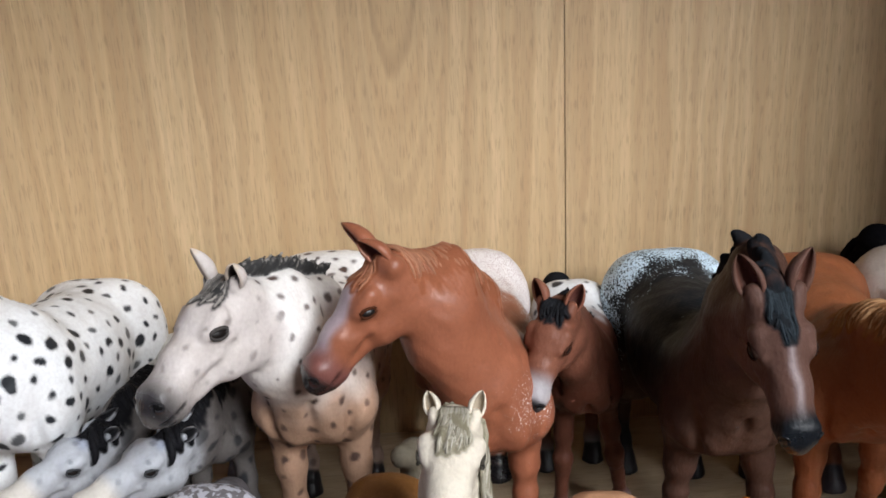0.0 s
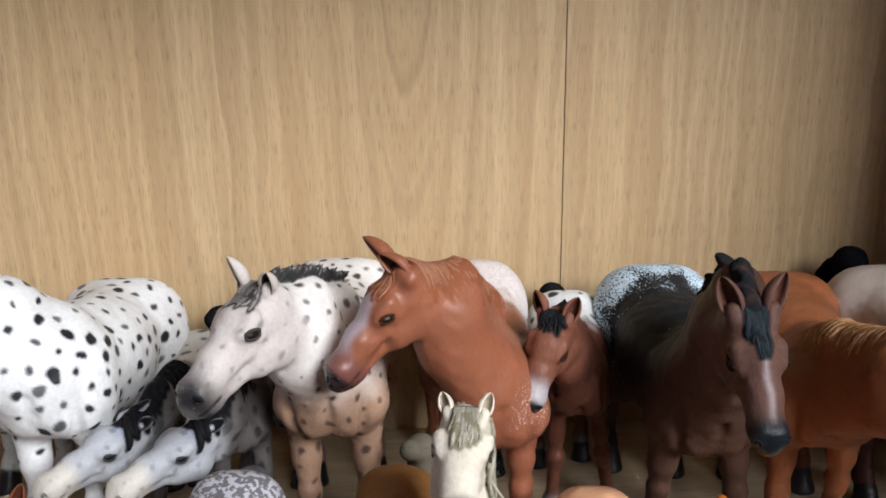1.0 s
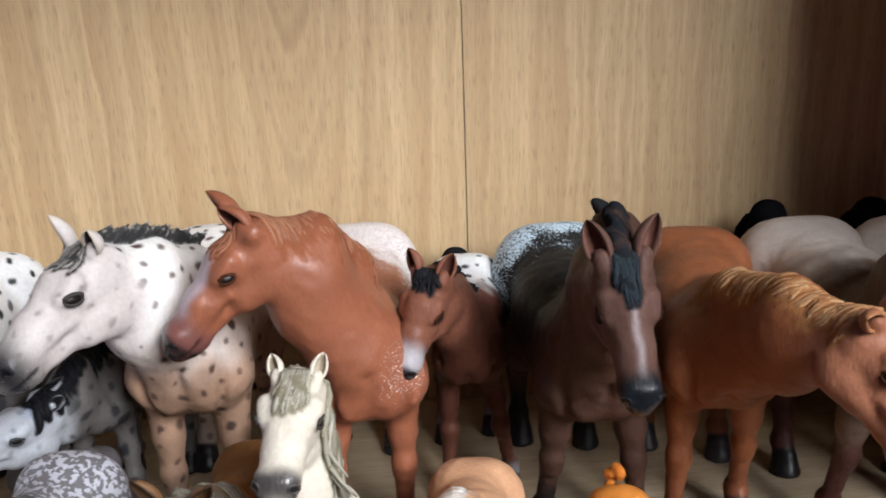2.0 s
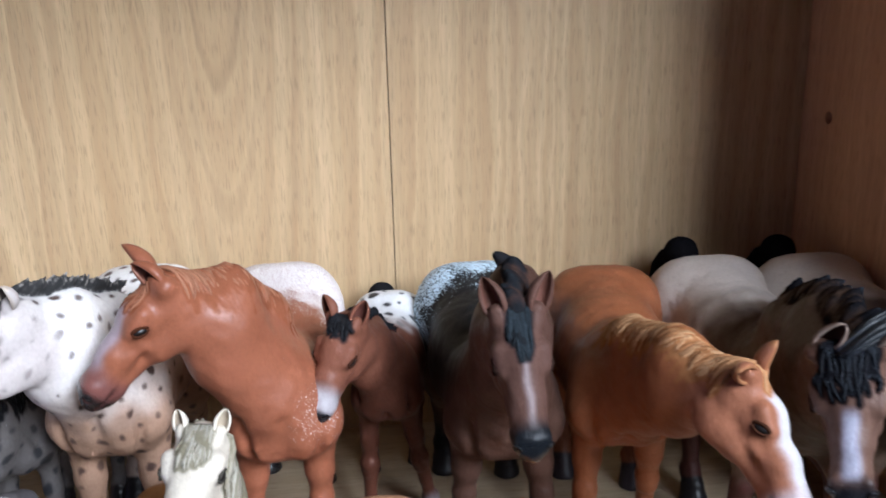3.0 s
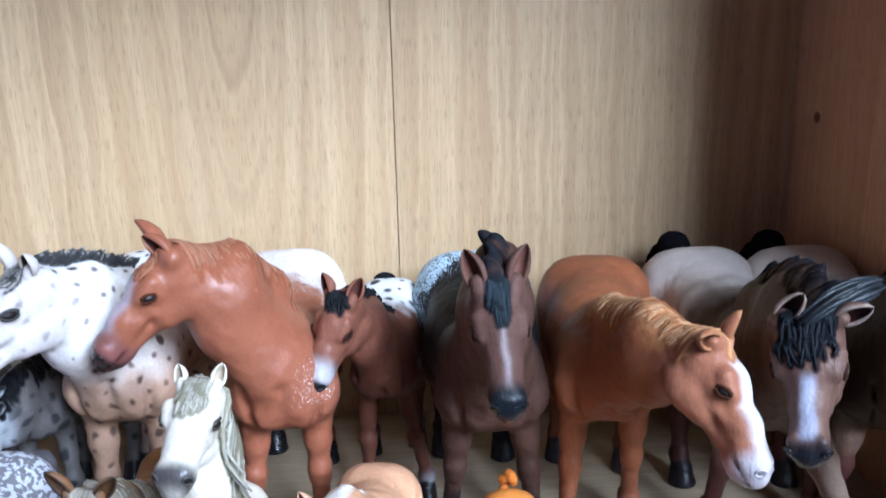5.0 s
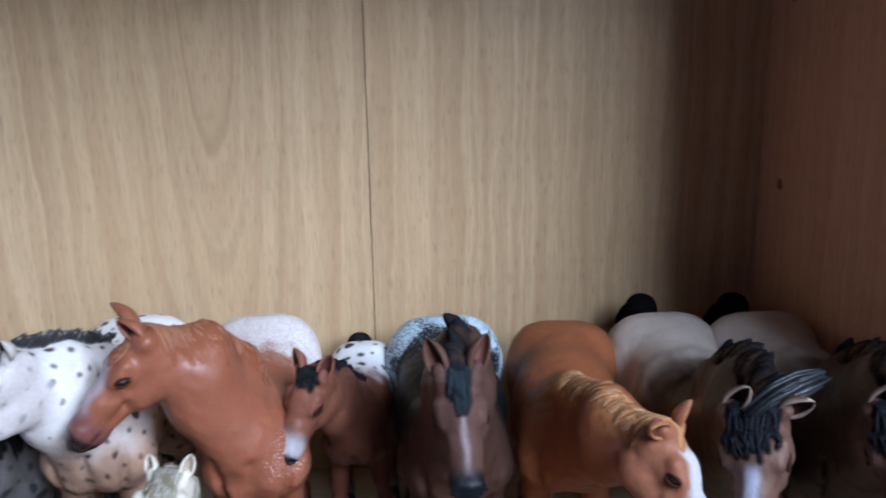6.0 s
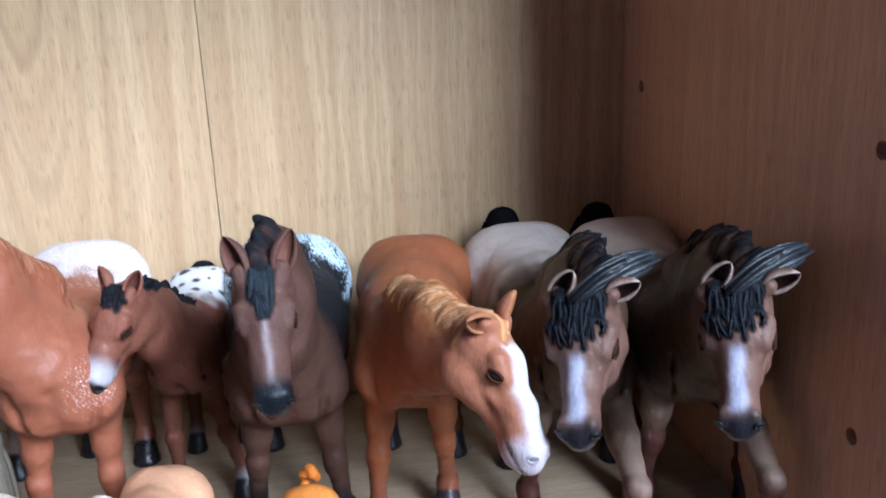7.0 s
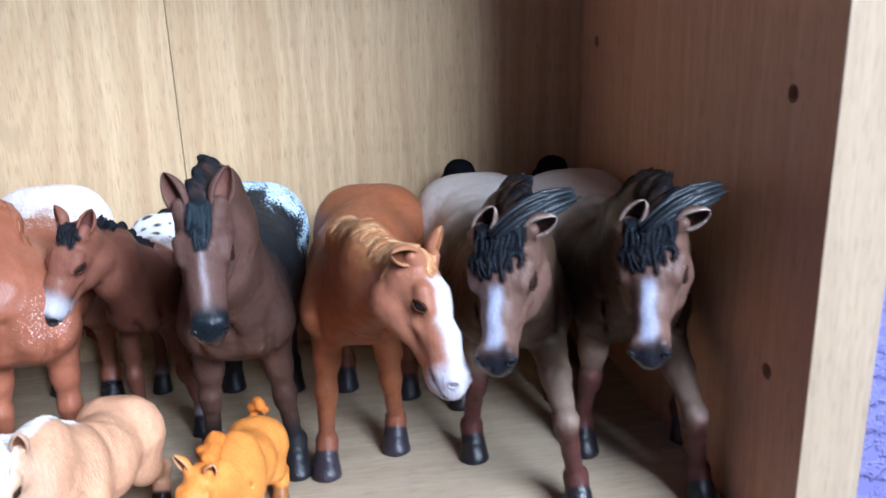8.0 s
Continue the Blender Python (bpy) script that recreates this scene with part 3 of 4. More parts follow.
    if mane:
        line = crest_pts
        cum = np.concatenate([[0], np.cumsum([np.linalg.norm(b - a) for a, b in zip(line, line[1:])])])
        fall, stand, long, rad, num = vec(*mane["fall"]), mane.get("stand", 0.0), mane["long"], mane.get("rad", 0.0010) * 0.8, int(mane["num"] * 1.6)
        locks = []
        for row in range(mane.get("rows", 2)):
            for j in range(num):
                t = (mane.get("start", 0.0) + (1 - mane.get("start", 0.0)) * (j + 0.2 + 0.6 * rng.random()) / num) * cum[-1] * 1.02
                i = min(int(np.searchsorted(cum, t, "right")) - 1, len(line) - 2)
                w = (t - cum[i]) / (cum[i + 1] - cum[i])
                p0 = line[i] * (1 - w) + line[i + 1] * w
                along = unit(line[i + 1] - line[i])
                out = unit(np.cross(along, side))
                if (out[2] < 0 and abs(out[2]) > 0.2) or (abs(out[2]) <= 0.2 and out @ -f < 0):
                    out = -out
                jit = vec(rng.uniform(-1, 1), rng.uniform(-1, 1), rng.uniform(-1, 1)) * mane.get("wild", 0.25)
                dirn = unit(fall + jit)
                far = long * (0.65 + 0.5 * rng.random())
                p0 = p0 + out * 0.006 * g - unit(fall) * 0.002 * row
                locks.append([p0 + dirn * far * q for q in (0, 0.25, 0.5, 0.75, 1.0)])
        if mane.get("free"):
            for lock in locks:
                strand(lock, [rad * 1.1, rad * 1.2, rad * 1.1, rad * 0.9, rad * 0.4], rad, 1.0)
        else:
            comb(locks, [rad * 0.9, rad * 1.15, rad * 1.1, rad * 0.9, rad * 0.45], [0.0004 + stand * 0.5, 0.0006 + stand, 0.0006 + stand, 0.0004 + stand * 0.7, 0.0003 + stand * 0.5], rad * 0.55)
    if forelock:
        num, long, spread = forelock
        num = int(num * 2.5)
        locks = []
        for j in range(num):
            w = (j + 0.5) / num * 2 - 1
            far = long * (0.35 + 0.85 * rng.random())
            bend = rng.uniform(-0.02, 0.02)
            locks.append([on(-0.08, 0.14, 0.06 * w), on(0.02, 0.17, 0.085 * w * spread), on(0.05 + far * 0.4, 0.16, 0.10 * w * spread + bend), on(0.05 + far * 0.75, 0.15, 0.105 * w * spread + bend * 2), on(0.05 + far, 0.14, 0.085 * w * spread + bend * 3.0)])
        comb(locks, [0.012 * hd, 0.013 * hd, 0.012 * hd, 0.009 * hd, 0.004 * hd], 0.001 * hd, 0.006 * hd)
    if raised:
        raised(S, T, at, L)
    V, Q = S.skin(voxel)
    # paint
    C = np.tile(vec(*P["base"]), (len(V), 1))
    rough_edge = grain(V, 420.0, hip[0] * 50)

    def lay(colour, w):
        C[:] = C * (1 - w[:, None]) + vec(*colour) * w[:, None]

    rel = V - poll
    u, hh, ww = rel @ ax / L, rel @ up / L, rel @ lat / L
    in_head = smooth(-0.25, 0.0, u) * smooth(0.45, 0.34, np.linalg.norm(rel - ax * L * 0.45, axis=1) / L * 0.6)
    body = (V - hip) @ f / max(np.linalg.norm((chest - hip) * (1, 1, 0)), 1e-6)
    if P["under"]:
        lay(P["under"][0], smooth(P["under"][1], P["under"][2], V[:, 2] + 0.003 * rough_edge) * (1 - in_head))
    if P["saddle"]:
        lay(P["saddle"][0], smooth(P["saddle"][1], P["saddle"][2], V[:, 2] + 0.003 * rough_edge) * smooth(1.25, 0.8, body) * (1 - in_head))
    rump_w = np.zeros(len(V))
    if P["rump"]:
        rump_w = smooth(P["rump"][2], P["rump"][1], body + 0.10 * rough_edge) * smooth(hip[2] * 0.55, hip[2] * 0.85, V[:, 2])
        lay(P["rump"][0], rump_w)
    if P["face"]:
        lay(P["face"], in_head)
    if P["arm"]:
        lay(P["arm"], smooth(0.0016, 0.0002, S.near(V, "arm")) * smooth(hip[2] * 0.72, hip[2] * 0.55, V[:, 2]))
    if P["legs"]:
        lay(P["legs"][0], smooth(P["legs"][2], P["legs"][1], V[:, 2] + 0.002 * rough_edge))
    if P["blaze"]:
        colour, wide, u0, u1 = P["blaze"]
        lay(colour, in_head * smooth(wide + 0.03, wide - 0.03, np.abs(ww + 0.01 * rough_edge)) * smooth(-0.02, 0.05, hh + 0.03) * smooth(u0 - 0.05, u0 + 0.05, u) * smooth(u1 + 0.04, u1 - 0.04, u))
    if P["nose"]:
        lay(P["nose"], in_head * smooth(P["nose_from"] - 0.03, P["nose_from"] + P["fade"], u + 0.02 * rough_edge))
    if P["lip"]:
        lay(P["lip"], in_head * smooth(0.89, 0.97, u + 0.02 * rough_edge - 0.12 * (hh + 0.07)))
    lay([v * 0.22 for v in (P["nose"] or P["base"])], smooth(0.0007, 0.0001, S.near(V, "nostril")))
    lay([v * 0.35 for v in (P["nose"] or P["base"])], smooth(0.0006, 0.0001, S.near(V, "mouth")) * 0.8)
    d_hoof = S.near(V, "hoof")
    lay(P["hoof"], smooth(0.0012, 0.0003, d_hoof))
    d_mane = S.near(V, "mane")
    w_mane = np.maximum(smooth(0.0012, 0.0004, d_mane), smooth(0.0022, 0.0010, S.near(V, "tail")))
    lay(P["mane"], w_mane)
    if P["streak"]:
        st = smooth(0.00016, -0.00006, d_mane) * smooth(0.0, 0.4, body) * (0.75 + 0.25 * grain(V, 1500.0))
        lay(P["streak"], w_mane * st)
    d_eye = S.near(V, "eye")
    lay([v * 0.30 for v in P["base"]] if max(P["base"]) < 0.6 else (0.12, 0.09, 0.08), smooth(0.0016, 0.0004, d_eye) * 0.55)
    marks = np.zeros((len(V), 4))
    marks[:, 3] = 1
    clear = (1 - w_mane) * (1 - smooth(0.0014, 0.0005, d_eye)) * (1 - smooth(0.0012, 0.0003, d_hoof))
    if P["spots"]:
        zone = P.get("spot_zone", "all")
        sw = rump_w if zone == "rump" else (1 - 0.55 * in_head) * smooth(0.0, 0.02, V[:, 2]) if zone == "all" else np.ones(len(V))
        gap, r_lo, r_hi = P.get("spot_size", (0.0056, 0.0006, 0.0020))
        order = list(range(len(V)))
        rng.shuffle(order)
        taken = np.zeros((0, 3))
        for i in order[:9000]:
            if sw[i] > 0.3 and (len(taken) == 0 or ((taken - V[i]) ** 2).sum(1).min() > gap * gap):
                taken = np.vstack([taken, V[i]])
        dots = np.zeros(len(V))
        bent = V + 0.0006 * np.stack([grain(V, 900.0, 1.0), grain(V, 900.0, 4.0), grain(V, 900.0, 7.0)], 1)
        for c in taken:
            r = r_lo + (r_hi - r_lo) * rng.random() ** 1.5
            if ((c - poll) @ ax / L) > 0 and np.linalg.norm(c - poll) < L * 1.2:
                r *= 0.6
            pull = unit((rng.uniform(-1, 1), rng.uniform(-1, 1), rng.uniform(-1, 1)))
            d = bent - c
            close = np.abs(d).max(1) < r * 2.2
            q = d[close]
            q = q - np.outer(q @ pull, pull) * 0.3
            dots[close] = np.maximum(dots[close], smooth(r + 0.0005, r - 0.0003, np.linalg.norm(q, axis=1)) * (0.7 + 0.3 * rng.random()))
        marks[:, 0] = P["spots"] * sw * clear * dots
    if P["speck_glint"]:
        amount, b0, b1 = P["speck_glint"][:3]
        marks[:, 1] = amount * smooth(b1, b0, body + 0.15 * rough_edge) * smooth(hip[2] * 0.6, hip[2] * 0.95, V[:, 2]) * clear
        # a round patch of specks that paints in a highlight on the chest
        if len(P["speck_glint"]) > 3:
            p0, r0, a0 = P["speck_glint"][3]
            marks[:, 1] = np.maximum(marks[:, 1], a0 * smooth(r0, r0 * 0.2, np.linalg.norm(V - vec(*p0), axis=1)) * clear)
    wet = 0.75 * in_head * smooth(0.88, 0.97, u) if P["nose"] else np.zeros(len(V))
    marks[:, 2] = -0.7 * w_mane + np.maximum(wet, 0.4 * smooth(0.0012, 0.0003, d_hoof))
    me = bpy.data.meshes.new(name)
    trim = np.zeros((T.n, 4))
    trim[:, 2], trim[:, 3] = np.concatenate(T.G), 1
    faces = Q.tolist() + [[i + len(V) for i in q] for q in T.F]
    # every trim piece is rooted in the skin next to it
    joined, nv = np.concatenate(T.V), len(V)
    partner = {q[0]: q[1] for q in T.F}
    for i in T.roots:
        near = int(((V - joined[i]) ** 2).sum(1).argmin())
        faces.append([i + nv, partner[i] + nv, near])
    V, C, marks = np.concatenate([V, joined]), np.concatenate([C, *T.C]), np.concatenate([marks, trim])
    me.from_pydata(V.tolist(), [], faces)
    for layer, data in (("coat", np.concatenate([C, np.ones((len(V), 1))], 1)), ("marks", marks)):
        attr = me.color_attributes.new(layer, "FLOAT_COLOR", "POINT")
        attr.data.foreach_set("color", data.astype(np.float32).ravel())
    me.polygons.foreach_set("use_smooth", np.ones(len(faces), bool))
    me.materials.append(mat)
    me.update()
    ob = new(name, me)
    return tagged(ob, label, "toy horse", group="toy horses on the shelf")


WHITE = (0.82, 0.83, 0.84)
F_PLAIN = figurine("painted_coat")
F_GLOSS = figurine("painted_coat_glossy", speck_glint=(0.85, 0.80, 0.78), speck_scale=2200.0, rough=0.36, fur=0.2, gloss=0.45)
F_LEOPARD = figurine("white_with_black_spots", (0.018, 0.020, 0.024), fur=0.15)
F_BROWNSPOT = figurine("white_with_brown_spots", (0.085, 0.050, 0.040), fur=0.3)
# roan specks, with the blue tint of sky light put into their colour
F_ROAN = figurine("dark_sprayed_rump_sky_tint", speck_glint=(0.58, 0.72, 0.82), speck_scale=1500.0, rough=0.46, gloss=0.12)
F_SMALLSPOT = figurine("white_rump_dark_spots", (0.03, 0.03, 0.035))
F_GREY = figurine("dappled_grey", speck_glint=(0.50, 0.50, 0.55), speck_scale=700.0)

# chestnut with a frosted rump, head turned aside
horse("chestnut_toy_horse", F_GLOSS, (-0.2180, -0.050, 0.0750), (-0.2155, -0.103, 0.0640), (-0.2415, -0.1225, 0.1105), (-0.2645, -0.1330, 0.0860),
      (-0.2540, -0.1135, 0.1205), (-0.2495, -0.1250, 0.1185), [(-0.2290, -0.105), (-0.2060, -0.104), (-0.2300, -0.028), (-0.2080, -0.040)],
      ear=1.2, slim=0.9, up=(-0.55, -0.25, 0.75), crest=[(-0.2190, -0.100, 0.0930), (-0.2270, -0.112, 0.1060)], throat=(-0.2200, -0.1120, 0.0720),
      tail=[(-0.217, -0.031, 0.076), (-0.217, -0.018, 0.066), (-0.217, -0.012, 0.045), (-0.217, -0.014, 0.02)],
      mane=dict(fall=(0.65, -0.35, -0.75), long=0.015, rad=0.00065, num=20, wild=0.22, start=0.30), forelock=(9, 0.22, 0.8),
      paint=dict(base=(0.32, 0.110, 0.057), rump=((0.60, 0.50, 0.48), 0.20, 0.55), nose=(0.20, 0.075, 0.062), lip=(0.025, 0.018, 0.018), nose_from=0.72, blaze=((0.44, 0.35, 0.38), 0.09, 0.28, 0.92),
                 # the specks' last entry paints a sparkle of light on the right chest
                 mane=(0.27, 0.095, 0.048), streak=(0.40, 0.19, 0.11), inner=(0.16, 0.05, 0.03), speck_glint=(0.85, 0.2, 0.9, ((-0.203, -0.117, 0.066), 0.019, 0.45))),
      label="glossy chestnut toy horse with frosted white rump, head turned")

# white with brown spots and a grey mane
horse("spotted_toy_horse", F_BROWNSPOT, (-0.2650, -0.050, 0.0770), (-0.2660, -0.100, 0.0690), (-0.2815, -0.1240, 0.1060), (-0.3000, -0.1480, 0.0880),
      (-0.2905, -0.1250, 0.1190), (-0.2790, -0.1330, 0.1165), [(-0.2735, -0.107), (-0.2545, -0.108), (-0.2790, -0.042), (-0.2550, -0.040)],
      up=(-0.45, -0.35, 0.8), crest=[(-0.2640, -0.096, 0.0935), (-0.2715, -0.110, 0.1010)], slim=0.92, throat=(-0.2675, -0.109, 0.0740), girth=1.02,
      tail=[(-0.265, -0.031, 0.077), (-0.265, -0.018, 0.067), (-0.265, -0.012, 0.045), (-0.265, -0.014, 0.02)],
      mane=dict(fall=(0.55, 0.35, 0.55), long=0.0056, rad=0.0008, num=50, wild=0.12, free=True), forelock=(11, 0.18, 1.0), head=1.16, snout=0.96, ear=0.85,
      paint=dict(base=(0.88, 0.85, 0.82), under=((0.42, 0.26, 0.175), 0.090, 0.064), face=(0.66, 0.60, 0.57), nose=(0.030, 0.029, 0.032), nose_from=0.70, fade=0.30, legs=((0.36, 0.27, 0.23), 0.010, 0.040),
                 mane=(0.045, 0.045, 0.045), streak=(0.40, 0.37, 0.34), spots=0.95, spot_size=(0.0054, 0.0007, 0.0014), inner=(0.07, 0.05, 0.045), tips=(0.70, 0.60, 0.50)),
      label="white toy horse with brown spots and grey mane")

# bay foal with a spotted white rump
horse("bay_toy_foal", F_SMALLSPOT, (-0.1795, -0.0420, 0.0645), (-0.1830, -0.0790, 0.0570), (-0.1945, -0.1010, 0.0880), (-0.2065, -0.1140, 0.0655),
      (-0.2015, -0.0985, 0.0975), (-0.1890, -0.1050, 0.0970), [(-0.1905, -0.078), (-0.1690, -0.075), (-0.1890, -0.036), (-0.1700, -0.032)],
      up=(-0.4, -0.65, 0.5), crest=[(-0.1880, -0.083, 0.0790)], throat=(-0.1850, -0.087, 0.0590), size=0.80, girth=0.82, slim=0.9, head=1.20,
      tail=[(-0.179, -0.030, 0.066), (-0.181, -0.018, 0.067), (-0.182, -0.010, 0.045), (-0.182, -0.012, 0.022)],
      mane=dict(fall=(0.45, 0.1, 0.6), long=0.0048, rad=0.0011, num=15, wild=0.45, free=True), forelock=(7, 0.13, 1.1),
      paint=dict(base=(0.150, 0.055, 0.034), face=(0.23, 0.090, 0.056), rump=(WHITE, 0.35, 0.55), nose=(0.46, 0.43, 0.45), lip=(0.02, 0.02, 0.024), nose_from=0.66, legs=((0.30, 0.30, 0.33), 0.004, 0.014),
                 mane=(0.018, 0.019, 0.022), inner=(0.11, 0.04, 0.03), spots=1.0, spot_size=(0.0048, 0.0006, 0.0014), spot_zone="rump"),
      label="small reddish-brown toy foal with spotted white rump")

# dark bay with a sprayed rump; the blue-white of its specks includes the sky's highlight
horse("dark_bay_toy_horse", F_ROAN, (-0.1475, -0.0500, 0.0705), (-0.1490, -0.1080, 0.0620), (-0.1520, -0.1430, 0.1030), (-0.1512, -0.1640, 0.0770),
      (-0.1605, -0.1440, 0.1155), (-0.1435, -0.1450, 0.1165), [(-0.1625, -0.104), (-0.1345, -0.110), (-0.1600, -0.040), (-0.1360, -0.046)],
      up=(0.0, -0.75, 0.45), crest=[(-0.1480, -0.112, 0.0920), (-0.1490, -0.128, 0.1060)], throat=(-0.1500, -0.1190, 0.0700), girth=1.05, slim=0.95, head=1.16,
      tail=[(-0.147, -0.031, 0.071), (-0.147, -0.018, 0.062), (-0.147, -0.011, 0.045), (-0.147, -0.013, 0.02)],
      mane=dict(fall=(-0.45, 0.05, 0.65), long=0.0055, rad=0.0017, num=20, wild=0.25, start=0.2, free=True), forelock=(10, 0.27, 0.65), snout=0.90, ear=1.12,
      paint=dict(base=(0.074, 0.038, 0.027), face=(0.115, 0.060, 0.046), saddle=((0.012, 0.014, 0.017), 0.050, 0.070), nose=(0.010, 0.012, 0.015), nose_from=0.76, blaze=((0.32, 0.26, 0.26), 0.020, 0.28, 0.86),
                 legs=((0.020, 0.018, 0.018), 0.014, 0.026), mane=(0.016, 0.018, 0.021), streak=(0.035, 0.047, 0.056), inner=(0.17, 0.075, 0.055), tips=(0.13, 0.065, 0.048),
                 speck_glint=(1.0, -0.10, 0.46)),
      label="dark bay toy horse with sprayed rump, sky tint painted in, and black mane")

# light chestnut, white face, head turned aside and low
horse("light_chestnut_toy_horse", F_PLAIN, (-0.1010, -0.0550, 0.0685), (-0.1110, -0.1080, 0.0625), (-0.0975, -0.1590, 0.0895), (-0.0880, -0.1790, 0.0625),
      (-0.1040, -0.1700, 0.0965), (-0.0895, -0.1605, 0.1000), [(-0.1245, -0.113), (-0.0995, -0.102), (-0.1140, -0.050), (-0.0900, -0.062)],
      up=(0.72, -0.42, 0.45), crest=[(-0.1120, -0.1200, 0.0850), (-0.1070, -0.1420, 0.0910)], throat=(-0.1105, -0.1220, 0.0660), head=1.03, snout=1.05, slim=0.86,
      tail=[(-0.100, -0.035, 0.071), (-0.099, -0.022, 0.062), (-0.097, -0.013, 0.045), (-0.097, -0.014, 0.02)],
      mane=dict(fall=(-0.45, 0.15, -0.35), long=0.012, rad=0.0010, num=30, wild=0.18, start=0.15), forelock=(4, 0.10, 0.6),
      paint=dict(base=(0.29, 0.100, 0.041), nose=(0.58, 0.52, 0.55), nose_from=0.78, blaze=((0.62, 0.60, 0.62), 0.11, 0.18, 1.1), face=(0.34, 0.135, 0.074),
                 legs=((0.20, 0.07, 0.035), 0.012, 0.030), mane=(0.36, 0.16, 0.065), streak=(0.56, 0.34, 0.18), inner=(0.12, 0.045, 0.022), hoof=(0.030, 0.024, 0.030), tips=(0.42, 0.19, 0.085)),
      label="light chestnut toy horse with white face, head turned")


# two dun horses from one mould, forelock blown aside
def blown(S, T, at, L):
    rng = random.Random(5)
    root, end = at(0.03, 0.15, 0.0), at(0.0, 0.0, 0.0) + vec(0.0174, -0.0010, 0.0108)
    for j in range(64):
        a = vec(rng.uniform(-1, 1), rng.uniform(-1, 1), rng.uniform(-1, 1))
        p0, p3 = root + a * vec(0.0034, 0.0022, 0.0012), root + (end - root) * rng.uniform(0.84, 1.02) + a * vec(0.0014, 0.0014, 0.0020)
        p1, p2 = p0 * 0.68 + p3 * 0.32 + vec(0, -0.0008, 0.0022) + a * 0.0005, p0 * 0.33 + p3 * 0.67 + vec(0, -0.0006, 0.0020) + a * 0.0009
        # black hair; its bluish-grey highlights are painted into the strand colours
        shade = rng.uniform(0.008, 0.042)
        T.tube([p0, p1, p2, p3], [0.0006, 0.0007, 0.0006, 0.0003], (shade * 0.7, shade * 0.8, shade), (shade, shade * 1.15, shade * 1.3), 0.3)
    S.cone(root, (root + end) / 2 + vec(0, 0, 0.002), 0.0022, 0.0018, 0.001, "mane")


dun = horse("dun_toy_horse", F_PLAIN, (-0.0600, -0.0560, 0.0690), (-0.0610, -0.1180, 0.0620), (-0.0725, -0.1640, 0.0960), (-0.0815, -0.1850, 0.0705),
            (-0.0772, -0.1685, 0.1064), (-0.0628, -0.1755, 0.1045), [(-0.0735, -0.113), (-0.0475, -0.151), (-0.0710, -0.075), (-0.0360, -0.112)],
            up=(-0.42, -0.60, 0.46), crest=[(-0.0640, -0.1200, 0.0860), (-0.0670, -0.1420, 0.0960)], throat=(-0.0630, -0.1330, 0.0650), girth=1.08, head=1.32, taper=0.80,
            knees=[None, (-0.0530, -0.1545, 0.0345)],
            tail=[(-0.061, -0.035, 0.077), (-0.0605, -0.026, 0.0800), (-0.0605, -0.016, 0.072), (-0.062, -0.012, 0.045), (-0.062, -0.014, 0.02)],
            mane=dict(fall=(0.55, 0.15, 0.45), long=0.0082, rad=0.0019, num=22, wild=0.22, free=True), forelock=(10, 0.32, 1.45), raised=blown, snout=0.76, ear=0.86, ear_set=0.135,
            paint=dict(base=(0.072, 0.043, 0.027), rump=((0.58, 0.52, 0.47), 0.30, 0.75), nose=(0.018, 0.018, 0.022), nose_from=0.86, blaze=((0.42, 0.42, 0.52), 0.050, 0.46, 0.90),
                       face=(0.145, 0.080, 0.058), arm=(0.22, 0.155, 0.115), legs=((0.085, 0.030, 0.025), 0.029, 0.041), mane=(0.008, 0.008, 0.010), streak=(0.026, 0.031, 0.038), inner=(0.05, 0.018, 0.015), tips=(0.38, 0.29, 0.24)),
            label="dark dun toy horse with beige rump and windblown black forelock")
copy_thing(dun, Matrix.Translation((0.0386, -0.0045, 0.0)))

# white with black spots, and another white one behind it
horse("leopard_spotted_toy_horse", F_LEOPARD, (-0.3465, -0.0480, 0.0705), (-0.3500, -0.1020, 0.0740), (-0.3900, -0.1300, 0.1150), (-0.4150, -0.1500, 0.1000),
      (-0.3980, -0.1230, 0.1270), (-0.3920, -0.1350, 0.1270), [(-0.3570, -0.108), (-0.3400, -0.112), (-0.3580, -0.036), (-0.3360, -0.040)],
      crest=[(-0.3600, -0.105, 0.1000), (-0.3760, -0.118, 0.1130)], throat=(-0.3560, -0.1100, 0.0800), girth=1.06,
      tail=[(-0.346, -0.030, 0.071), (-0.346, -0.018, 0.062), (-0.346, -0.011, 0.045), (-0.346, -0.013, 0.02)],
      mane=dict(fall=(0.2, 0.2, -0.5), long=0.008, rad=0.0013, num=16),
      paint=dict(base=(0.86, 0.87, 0.88), mane=(0.70, 0.71, 0.72), nose=(0.06, 0.06, 0.06), spots=1.0, spot_size=(0.0055, 0.0007, 0.0018), legs=((0.55, 0.56, 0.58), 0.006, 0.03)),
      label="white toy horse with black leopard spots")
horse("pale_spotted_toy_horse", F_LEOPARD, (-0.3900, -0.0460, 0.0645), (-0.4020, -0.0900, 0.0640), (-0.4250, -0.1000, 0.0980), (-0.4480, -0.1080, 0.0800),
      (-0.4300, -0.0950, 0.1100), (-0.4250, -0.1060, 0.1100), [(-0.4100, -0.092), (-0.3900, -0.094), (-0.4000, -0.038), (-0.3790, -0.040)],
      tail=[(-0.389, -0.029, 0.068), (-0.389, -0.018, 0.06), (-0.389, -0.012, 0.04), (-0.389, -0.013, 0.02)], voxel=0.0009,
      paint=dict(base=(0.68, 0.74, 0.74), mane=(0.60, 0.62, 0.62), spots=0.8), label="pale grey-white toy horse with a few spots")

